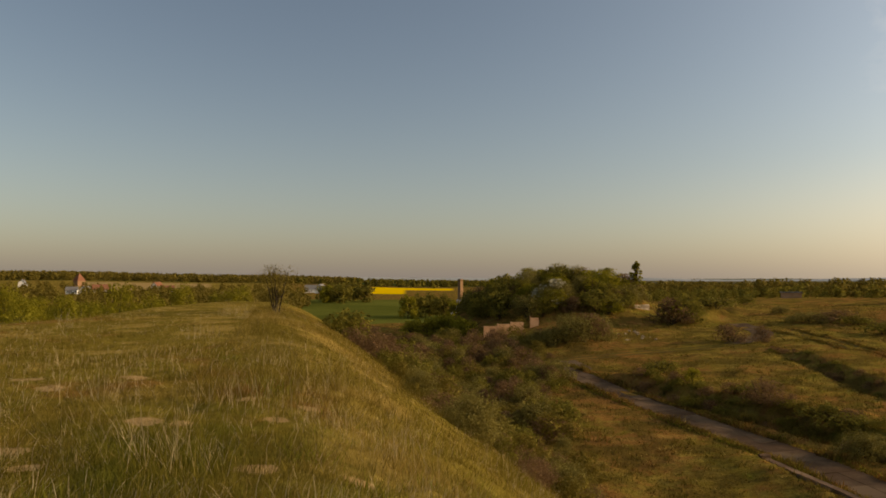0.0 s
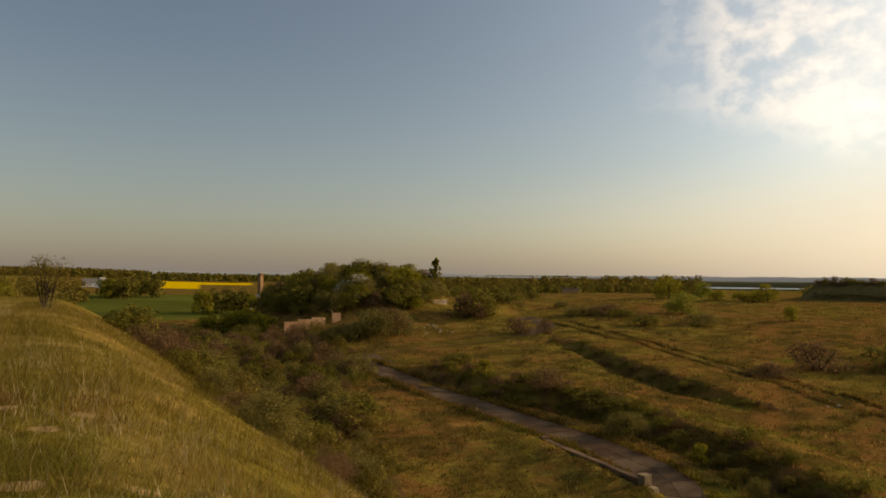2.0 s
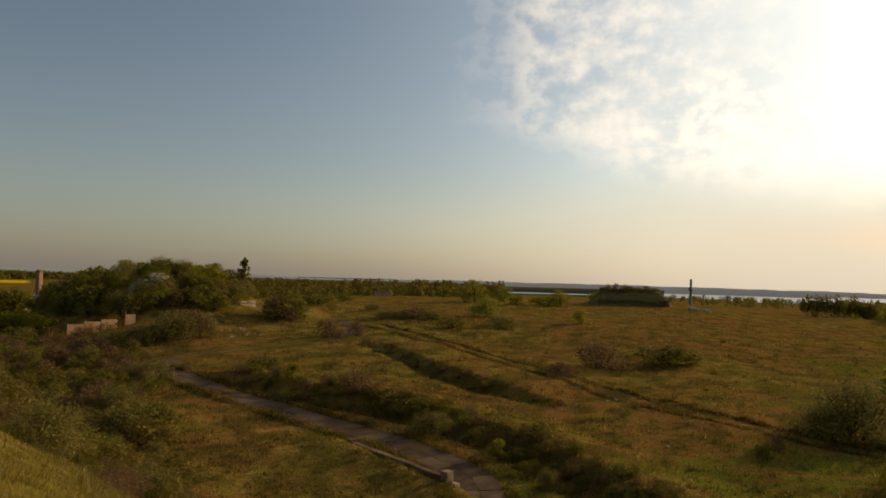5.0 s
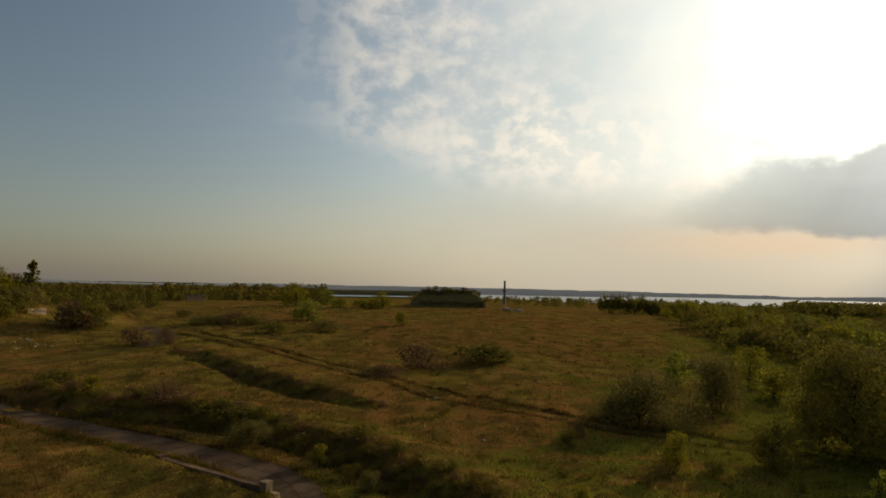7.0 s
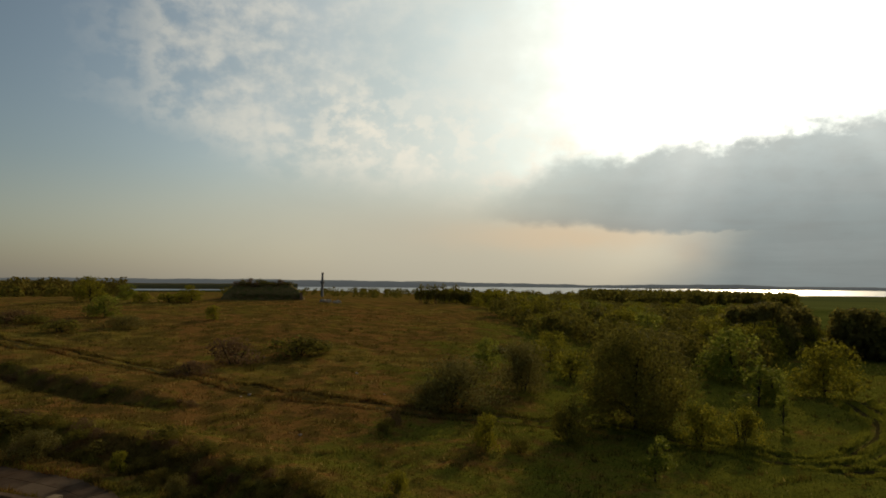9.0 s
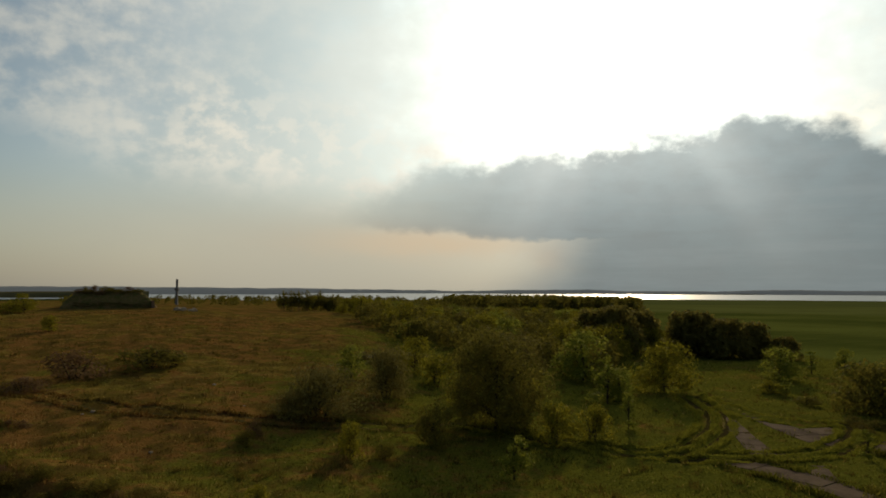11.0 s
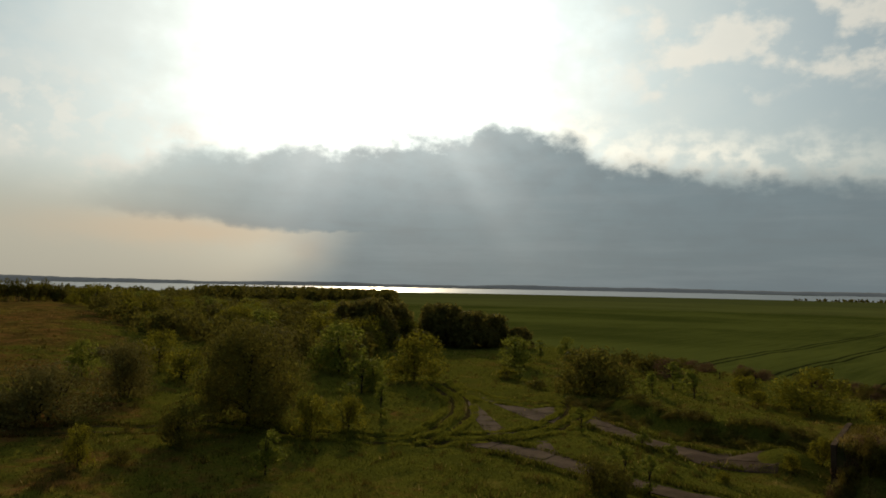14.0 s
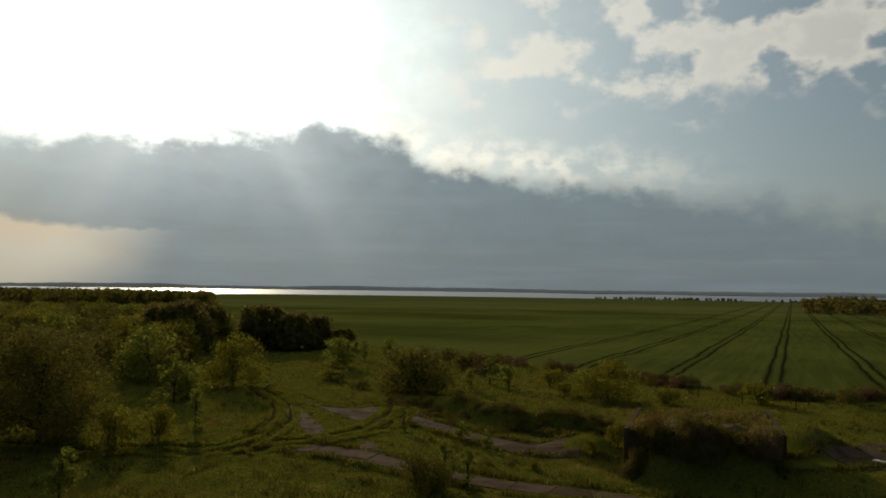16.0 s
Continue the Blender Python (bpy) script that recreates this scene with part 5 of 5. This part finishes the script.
def smooth_line(line, step):
    """Points every step metres along a rounded line."""
    p_ = [Vector(q) for q in line]
    fine_ = []
    for i in range(len(p_) - 1):
        a, b, c, d = p_[max(i - 1, 0)], p_[i], p_[i + 1], p_[min(i + 2, len(p_) - 1)]
        for k in range(12):
            t = k / 12
            fine_.append(0.5 * ((2 * b) + (c - a) * t + (2 * a - 5 * b + 4 * c - d) * t * t + (3 * b - a - 3 * c + d) * t ** 3))
    fine_.append(p_[-1])
    out, left = [fine_[0]], step
    for a, b in zip(fine_[:-1], fine_[1:]):
        ln = (b - a).length
        while ln >= left:
            a = a + (b - a).normalized() * left
            out.append(a)
            ln, left = (b - a).length, step
        left -= ln
    return out


def slab_road(name, line, wide, step, label, lanes=2, drop=0.0):
    top = tagged(new(name), label, "road", kind="structure")
    pts = smooth_line(line, step)
    rows = []
    for i, q in enumerate(pts):
        d = (pts[min(i + 1, len(pts) - 1)] - pts[max(i - 1, 0)]).normalized()
        n = Vector((d.y, -d.x))
        rows.append([q + n * wide * (k / lanes - 0.5) for k in range(lanes + 1)])
    for a, b in zip(rows[:-1], rows[1:]):
        for k in range(lanes):
            if rnd.random() >= drop:
                slab([tuple(v) for v in (a[k], a[k + 1], b[k + 1], b[k])], top, rnd.uniform(-0.02, 0.015))
    return top


slab_road("road", ROAD[:-1], 3.0, 2.4, "worn pale concrete slab road below the hill")
slab_road("upper_road", UPROAD[:3], 3.2, 2.4, "broken concrete slab road across the meadow", 2, 0.2)


# ---- walls and ruins ----
def block(bm, lo, hi, bevel=0.0):
    g = bmesh.ops.create_cube(bm, size=1.0)["verts"]
    for v in g:
        v.co = Vector(((lo[0] + hi[0]) / 2 + v.co.x * (hi[0] - lo[0]), (lo[1] + hi[1]) / 2 + v.co.y * (hi[1] - lo[1]), (lo[2] + hi[2]) / 2 + v.co.z * (hi[2] - lo[2])))
    if bevel:
        edges = list({e for v in g for e in v.link_edges})
        bmesh.ops.bevel(bm, geom=edges, offset=bevel, segments=1, affect="EDGES")


def rough_block(lo, hi, seed, amount=0.03, cuts=3):
    bm = bmesh.new()
    block(bm, lo, hi)
    bmesh.ops.subdivide_edges(bm, edges=bm.edges[:], cuts=cuts, use_grid_fill=True)
    r_ = random.Random(seed)
    for v in bm.verts:
        v.co += Vector((r_.uniform(-1, 1), r_.uniform(-1, 1), r_.uniform(-1, 1))) * amount
    return bm


def placed(name, x, y, turn, label, category, group="", z=None):
    top = new(name)
    top.matrix_basis = pose(x, y, height(x, y) if z is None else z, 0, 0, turn)
    return tagged(top, label, category, group)


# retaining wall by the road: beam on a wall, pier and buttress at its near end
wx, wy = 20.6, 44.1
lx, ly = 22.2, 34.6
ln = math.hypot(lx - wx, ly - wy)
w = placed("retaining_wall", wx, wy, math.degrees(math.atan2(ly - wy, lx - wx)), "low weathered concrete retaining wall beside the road", "wall", z=height(wx, wy) - 0.25)
rail = math.degrees(math.asin((height(lx, ly) + 0.75 - height(wx, wy) - 0.35) / ln))
beam = part("coping", rough_block((0, -0.22, 0.38), (ln, 0.22, 0.58), 1, 0.02, 5), M_WALL, w)
beam.rotation_euler = (0, -radians(rail), 0)
body = part("wall_panel", rough_block((0.1, -0.14, -1.2), (ln - 0.1, 0.14, 0.38), 2, 0.02, 4), M_WALL, w)
body.rotation_euler = (0, -radians(rail), 0)
part("end_block", rough_block((-0.35, -0.3, -0.4), (0.15, 0.3, 0.75), 3, 0.03, 2), M_WALL, w, "dark broken concrete end block")
part("pier", rough_block((ln - 0.1, -0.25, -1.3), (ln + 0.45, 0.3, 0.75), 4, 0.015, 2), M_PIER, w)
part("buttress", rough_block((ln + 0.45, -0.2, -1.4), (ln + 0.95, 0.35, 0.15), 5, 0.015, 2), M_PIER, w)

# garden wall of pale panels at the mound's foot
fence = placed("panel_wall", 7.4, 121.5, 14, "pinkish concrete panel wall stepping up the mound's foot", "wall", z=height(7.4, 121.5) + 0.35)
for k, (x0, z0) in enumerate(((0.0, 0.0), (2.5, 0.35), (5.0, 0.65), (8.7, 1.7))):
    part("panel", rough_block((x0, -0.07, z0 - 1.9), (x0 + (2.3 if k < 3 else 1.5), 0.07, z0 + 2.0 - 0.3 * (k == 3)), 20 + k, 0.01, 2), M_PINK, fence)
    part("post", rough_block((x0 - 0.16, -0.1, z0 - 1.9), (x0 - 0.02, 0.1, z0 + 2.1), 30 + k, 0.008, 1), M_PINK, fence)


def ring_stack(levels, sides=4, turn=math.pi / 4):
    """A solid of stacked rings: rows of z and half width."""
    bm = bmesh.new()
    rings = []
    for z, rad in levels:
        rings.append([bm.verts.new((rad * math.cos(turn + 2 * math.pi * k / sides), rad * math.sin(turn + 2 * math.pi * k / sides), z)) for k in range(sides)])
    for a, b in zip(rings[:-1], rings[1:]):
        for k in range(sides):
            bm.faces.new((a[k], a[(k + 1) % sides], b[(k + 1) % sides], b[k]))
    bm.faces.new(rings[0][::-1])
    bm.faces.new(rings[-1])
    return bm


def polar(a, r):
    return -math.sin(radians(a)) * r, math.cos(radians(a)) * r


cx, cy = polar(-1.47, 275)
ch = placed("chimney", cx, cy, 40, "tall old square brick chimney among trees", "chimney")
hgt = EYE + 0.2 - height(cx, cy)
part("shaft", ring_stack([(-0.5, 1.35), (hgt * 0.25, 1.25), (hgt * 0.94, 1.0)]), M_BRICK, ch)
part("cap", ring_stack([(hgt * 0.94, 1.12), (hgt * 0.985, 1.12), (hgt, 0.95)]), M_BRICK, ch)
rx, ry = polar(-1.3, 270)
ruin = placed("ruin", rx, ry, 12, "pale ruined shed at the chimney's foot", "ruin")
part("wall", rough_block((-3, -2, -0.5), (3, 2, 4.2), 41, 0.05, 2), M_PLASTER, ruin)
part("roof", ring_stack([(4.3, 3.6), (5.6, 0.5)]), M_GREYROOF, ruin)

tx, ty = polar(-52.0, 236)
tz = height(tx, ty)
tw = placed("tower", tx, ty, 20, "dark slender concrete tower on the meadow's crest", "tower")
hgt = EYE + 236 * math.tan(radians(0.8)) - tz
part("shaft", ring_stack([(-0.5, 0.55), (hgt * 0.55, 0.45)]), M_GREYROOF, tw)
part("gallery", ring_stack([(hgt * 0.55, 0.5), (hgt * 0.58, 0.85), (hgt * 0.63, 0.85), (hgt * 0.66, 0.5)]), M_GREYROOF, tw)
part("upper_shaft", ring_stack([(hgt * 0.66, 0.42), (hgt * 0.95, 0.38), (hgt, 0.5)]), M_GREYROOF, tw)


def bank_mesh(lo, hi, height, slope, seed, segments=14, rough=0.25):
    """An earth bank: flat top, sloping sides, uneven surface. lo and hi are the corners of its foot."""
    bm = bmesh.new()
    grid = {}
    r_ = random.Random(seed)
    for i in range(segments + 1):
        for j in range(segments + 1):
            x = lo[0] + (hi[0] - lo[0]) * i / segments
            y = lo[1] + (hi[1] - lo[1]) * j / segments
            d = min(x - lo[0], hi[0] - x, y - lo[1], hi[1] - y)
            z = height * math.sin(min(1, d / slope) * math.pi / 2) ** 0.9
            grid[i, j] = bm.verts.new((x + r_.uniform(-1, 1) * rough * 0.5, y + r_.uniform(-1, 1) * rough * 0.5, z - 0.4 + r_.uniform(-1, 1) * rough * (d > 0)))
    for i in range(segments):
        for j in range(segments):
            f = bm.faces.new((grid[i, j], grid[i + 1, j], grid[i + 1, j + 1], grid[i, j + 1]))
            f.smooth = True
    return bm


# turf-covered bunker on the crest
bx, by = polar(-47.3, 205)
bw = placed("earth_bunker", bx, by, -47.3, "dark turf-covered bunker with scrub on its roof", "bunker")
part("earth", bank_mesh((-12, -3.5, 0), (12, 9, 0), 5.0, 6.2, 51, 22, 0.4), M_TURF, bw)
part("front_wall", rough_block((-8.5, -3.0, -0.6), (10.2, -1.6, 1.5), 52, 0.3, 9), M_TURF, bw, "dark overgrown front wall")
part("wing_wall", rough_block((10.2, -4.2, -0.6), (10.9, -1.0, 2.0), 53, 0.04, 2), M_WALL, bw, "pale concrete wing wall")
for k, (x, y) in enumerate(((-4, 2), (-1, 3), (2.5, 3), (5, 2.5), (0.8, 1.5), (-6, 2.5), (-7.5, 1.2), (7, 1.6), (3.6, 0.8), (-2.4, 0.6), (0.2, 4.5), (-5, 0.4))):
    v = Matrix.Rotation(radians(-47.3), 3, "Z") @ Vector((x, y, 0))
    up = 5.0 * math.sin(min(1, min(x + 12, 12 - x, y + 3.5, 9 - y) / 6.2) * math.pi / 2) ** 0.9 - 0.8
    s = plant(("rust", "shrub_b", "brush")[k % 3], bx + v.x, by + v.y, dice.uniform(1.2, 2.2), dice.uniform(2.2, 4.0), group="scrub on the bunker")
    s.location.z = bw.matrix_basis.translation.z + up

# bunker by the road: concrete box with turf top and end walls
FL, BL, BR, FR = (43.1, -27.9), (50.2, -33.8), (46.5, -43.6), (38.2, -37.3)
bz = 5.1
bs = tagged(new("bunker"), "grass-roofed bunker with dark earth front and concrete edges", "bunker")
bs.matrix_basis = pose(44.5, -35.6, height(44.5, -35.6))
org = bs.matrix_basis.translation


def prism(poly, z0, z1, rough=0.0, cuts=0, seed=1):
    bm = bmesh.new()
    lo = [bm.verts.new((x - org.x, y - org.y, z0 - org.z)) for x, y in poly]
    hi = [bm.verts.new((x - org.x, y - org.y, z1 - org.z)) for x, y in poly]
    n = len(poly)
    for k in range(n):
        bm.faces.new((lo[k], lo[(k + 1) % n], hi[(k + 1) % n], hi[k]))
    bm.faces.new(hi)
    bm.faces.new(lo[::-1])
    if cuts:
        bmesh.ops.subdivide_edges(bm, edges=bm.edges[:], cuts=cuts, use_grid_fill=True)
        r_ = random.Random(seed)
        for v in bm.verts:
            w_ = (v.co + org) * 0.55 + Vector((seed, 0, 0))
            v.co += (noise.noise_vector(w_) + 0.4 * noise.noise_vector(w_ * 2.7)) * rough
    bmesh.ops.recalc_face_normals(bm, faces=bm.faces)
    return bm


def toward(a, b, t):
    return (a[0] + (b[0] - a[0]) * t, a[1] + (b[1] - a[1]) * t)


part("earth", prism([toward(FL, FR, 0.02), toward(BL, BR, 0.02), toward(BL, BR, 0.98), toward(FL, FR, 0.98)], 0.5, bz, 0.45, 17, 61), M_TURF, bs, "dark overgrown earth fill")
for k, (a, b) in enumerate(((FL, BL), (FR, BR))):
    d = Vector((b[0] - a[0], b[1] - a[1])).normalized()
    n = Vector((d.y, -d.x)) * 0.16
    poly = [(a[0] - n.x, a[1] - n.y), (b[0] - n.x, b[1] - n.y), (b[0] + n.x, b[1] + n.y), (a[0] + n.x, a[1] + n.y)]
    part("end_wall", prism(poly, 0.5, bz + 0.08, 0.03, 3, 62 + k), M_SLAB, bs, "pale concrete end wall")

for k in range(40):
    f = dice.uniform(0.03, 0.97)
    a_ = toward(FL, FR, f)
    q_ = toward(a_, (0, 0), dice.uniform(-0.005, 0.03))
    plant(dice.choice(["brush", "rust", "shrub_b", "grey"]), q_[0], q_[1], dice.uniform(0.8, 2.6), dice.uniform(1.2, 2.4), group="weeds before the bunker")

# low white hut far over the meadow
hx, hy = polar(-27.0, 262)
hut = placed("hut", hx, hy, -27, "low pale hut beyond the meadow", "hut")
part("wall", rough_block((-3.2, -1.5, -0.5), (3.2, 1.5, 1.9), 71, 0.02, 2), M_PINK, hut)
part("roof", rough_block((-3.5, -1.8, 1.9), (3.5, 1.8, 2.15), 72, 0.02, 2), M_GREYROOF, hut)


def house(a, r, long, deep, eaves, ridge, turn, roof, label):
    x, y = polar(a, r)
    h = placed("house", x, y, turn, label, "house", "village houses")
    bm = bmesh.new()
    block(bm, (-long / 2, -deep / 2, -1), (long / 2, deep / 2, eaves))
    for s in (-1, 1):
        v = [bm.verts.new(q) for q in ((s * long / 2, -deep / 2, eaves), (s * long / 2, deep / 2, eaves), (s * long / 2, 0, ridge - 0.1))]
        bm.faces.new(v)
    part("wall", bm, M_PLASTER, h)
    bm = bmesh.new()
    o = 0.4
    for s in (-1, 1):
        pts = [(-long / 2 - o, s * (deep / 2 + o), eaves - 0.3), (long / 2 + o, s * (deep / 2 + o), eaves - 0.3), (long / 2 + o, 0, ridge), (-long / 2 - o, 0, ridge)]
        lo = [bm.verts.new(q) for q in pts]
        hi = [bm.verts.new((q[0], q[1], q[2] + 0.2)) for q in pts]
        bm.faces.new(hi)
        bm.faces.new(lo[::-1])
        for k in range(4):
            bm.faces.new((lo[k], lo[(k + 1) % 4], hi[(k + 1) % 4], hi[k]))
    bmesh.ops.recalc_face_normals(bm, faces=bm.faces)
    part("roof", bm, roof, h)
    for k in range(3):
        bm = bmesh.new()
        block(bm, (-long / 3 + k * long / 3 - 0.5, -deep / 2 - 0.06, 1.0), (-long / 3 + k * long / 3 + 0.5, -deep / 2 + 0.1, 2.3))
        win = part("window", bm, M_GREYROOF, h, "grey window frame")
        bm = bmesh.new()
        block(bm, (-long / 3 + k * long / 3 - 0.4, -deep / 2 - 0.09, 1.1), (-long / 3 + k * long / 3 + 0.4, -deep / 2 - 0.062, 2.2))
        part("pane", bm, M_DARK, win)
    bm = bmesh.new()
    block(bm, (long * 0.2, -0.35, ridge - 0.9), (long * 0.2 + 0.7, 0.35, ridge + 0.9), 0.05)
    part("chimney", bm, M_BRICK, h)
    bm = bmesh.new()
    block(bm, (-long / 6 - 0.45, -deep / 2 - 0.06, -0.4), (-long / 6 + 0.45, -deep / 2 + 0.1, 2.0), 0.03)
    part("door", bm, M_BRICK, h)
    return h


for a, r, l, d, e, g, t, m in ((27.6, 600, 9, 7, 3.2, 6.5, 100, M_GREYROOF), (28.5, 610, 8, 6, 3, 5.5, 20, M_GREYROOF), (26.6, 620, 12, 7, 3.2, 7, 30, M_TILES), (22.7, 760, 9, 7, 3.5, 7, 70, M_TILES),
                               (31.6, 800, 9, 7, 4, 8, 110, M_GREYROOF), (10.1, 640, 10, 8, 4, 8.5, 80, M_GREYROOF), (10.9, 660, 12, 7, 3.5, 7, 10, M_GREYROOF), (21.9, 650, 10, 7, 2.5, 6, 25, M_TILES)):
    house(a, r, l, d, e, g, t, m, "white village house with a " + ("red" if m == M_TILES else "grey") + " gabled roof")
gx, gy = polar(28.05, 860)
church = placed("barn", gx, gy, 60, "tall brick barn with a steep red roof", "barn")
part("wall", ring_stack([(-1, 6.2), (6, 6.2)]), M_BRICK, church)
part("roof", ring_stack([(6, 6.8), (14, 0.6)]), M_TILES, church)


# ---- wheel ruts ----
def rutted(name, k):
    m = material(name)
    q = where()
    soil = mixc(fbm(q, 12, 4), (0.028 * k, 0.019 * k, 0.009 * k), (0.066 * k, 0.046 * k, 0.022 * k))
    turf = mixc(fbm(q, 12, 4), (0.028 * k, 0.024 * k, 0.007 * k), (0.066 * k, 0.056 * k, 0.014 * k))
    return finish(m, mixc(ramp(fbm(q, 1.1, 5, 0.7), 0.35, 0.62), soil, turf), 1.0, fbm(q, 7, 5, 0.7), 0.9, 0.1, spec=0.0)


M_RUT, M_RUT_DRY = rutted("rutted_earth", 1.0), rutted("dry_rutted_earth", 1.8)


def rut(line, shift, wide, parent, mat):
    pts = smooth_line(line, 0.6)
    vs, fs = [], []
    for i, v in enumerate(pts):
        d = (pts[min(i + 1, len(pts) - 1)] - pts[max(i - 1, 0)]).normalized()
        n = Vector((d.y, -d.x))
        for k in (-1, 0, 1):
            u_ = v + n * (shift + k * wide * rnd.uniform(0.3, 0.75))
            vs.append((u_.x, u_.y, height(u_.x, u_.y) + (0.05 if k else 0.02)))
        if i:
            b_ = len(vs) - 6
            fs += [(b_, b_ + 1, b_ + 4, b_ + 3), (b_ + 1, b_ + 2, b_ + 5, b_ + 4)]
    return part("rut", mesh_of("rut", vs, fs, mat, flat=False), None, parent)


for line, label in ((TRACK, "wheel ruts worn into the dry meadow"), (UPROAD[1:], "faint overgrown path across the meadow"), (TRAIL_1, "curving wheel ruts through lush grass"), (TRAIL_2, "grassy wheel track between the concrete aprons")):
    t = tagged(new("track"), label, "track", kind="structure")
    for sh in (-0.85, 0.85):
        rut(line, sh, 0.46, t, M_RUT if line in (TRAIL_1, TRAIL_2) else M_RUT_DRY)


# ---- loose stones and rubble ----
def stone(x, y, size, seed, label, group, mat, category="stone"):
    bm = bmesh.new()
    bmesh.ops.create_icosphere(bm, subdivisions=2, radius=size)
    for v in bm.verts:
        n_ = noise.noise(v.co * 1.6 / size + Vector((seed, 0, 0)))
        v.co = v.co * (1 + 0.45 * n_)
        v.co.z *= 0.65
    me = bpy.data.meshes.new("stone")
    bm.to_mesh(me)
    bm.free()
    me.materials.append(mat)
    ob = tagged(new("stone", me), label, category, group)
    ob.location = (x, y, height(x, y) + size * 0.25)
    return ob


M_STONE = concrete("pale_stone", (0.22, 0.17, 0.12), (0.38, 0.31, 0.22))
for k in range(16):
    stone(dice.uniform(27.5, 34), dice.uniform(106.5, 117), dice.uniform(0.12, 0.26), k, "pale stone lying on the mound's bare slope", "stones on the slope", M_STONE)
for k in range(14):
    a_, r_ = dice.uniform(-53.4, -51.9), dice.uniform(190, 197)
    x, y = polar(a_, r_)
    stone(x, y, dice.uniform(0.4, 1.1), 40 + k, "lump of grey rubble heaped near the tower", "rubble by the tower", M_STONE)
for k in range(5):
    x, y = dice.uniform(36, 70), dice.uniform(28, 62)
    stone(x, y, dice.uniform(0.1, 0.22), 70 + k, "pale stone lying in the meadow", "stones in the meadow", M_STONE)
for k, (x, y) in enumerate(((40.2, -48.4), (39.3, -49.6))):
    pl = placed("concrete_plate", x, y, 20 + 50 * k, "white concrete plate lying on the road", "plate", "plates on the road", z=height(x, y) + 0.06)
    part("plate", rough_block((-0.45, -0.35, 0), (0.45, 0.35, 0.1), 90 + k, 0.02, 2), M_PLASTER, pl)
# broken walls on the mound's shoulder
for k, (a_, r_, w_, h_) in enumerate(((-13.7, 133, 0.9, 1.3), (-14.4, 136, 1.1, 1.0), (-16.2, 139, 1.8, 0.8))):
    x, y = polar(a_, r_)
    ru = placed("broken_wall", x, y, 20 * k - 15, "pale broken concrete wall among bushes", "ruin", "broken walls on the mound")
    part("wall_stub", rough_block((-w_, -0.15, -0.4), (w_, 0.15, h_), 80 + k, 0.08, 3), M_STONE, ru)
# boundary stakes along the field's edge
for k in range(9):
    x, y = 62 + 5.2 * k, -62 + 2.2 * k + dice.uniform(-0.6, 0.6)
    st = placed("stake", x, y, 0, "thin weathered wooden stake at the field's edge", "stake", "stakes along the field")
    part("post", ring_stack([(-0.3, 0.06), (1.15 + 0.2 * dice.random(), 0.05)], 6), M_BARK, st)


for ob, h, w in MODELS.values():
    for o in [*ob.children_recursive, ob]:
        bpy.data.objects.remove(o)
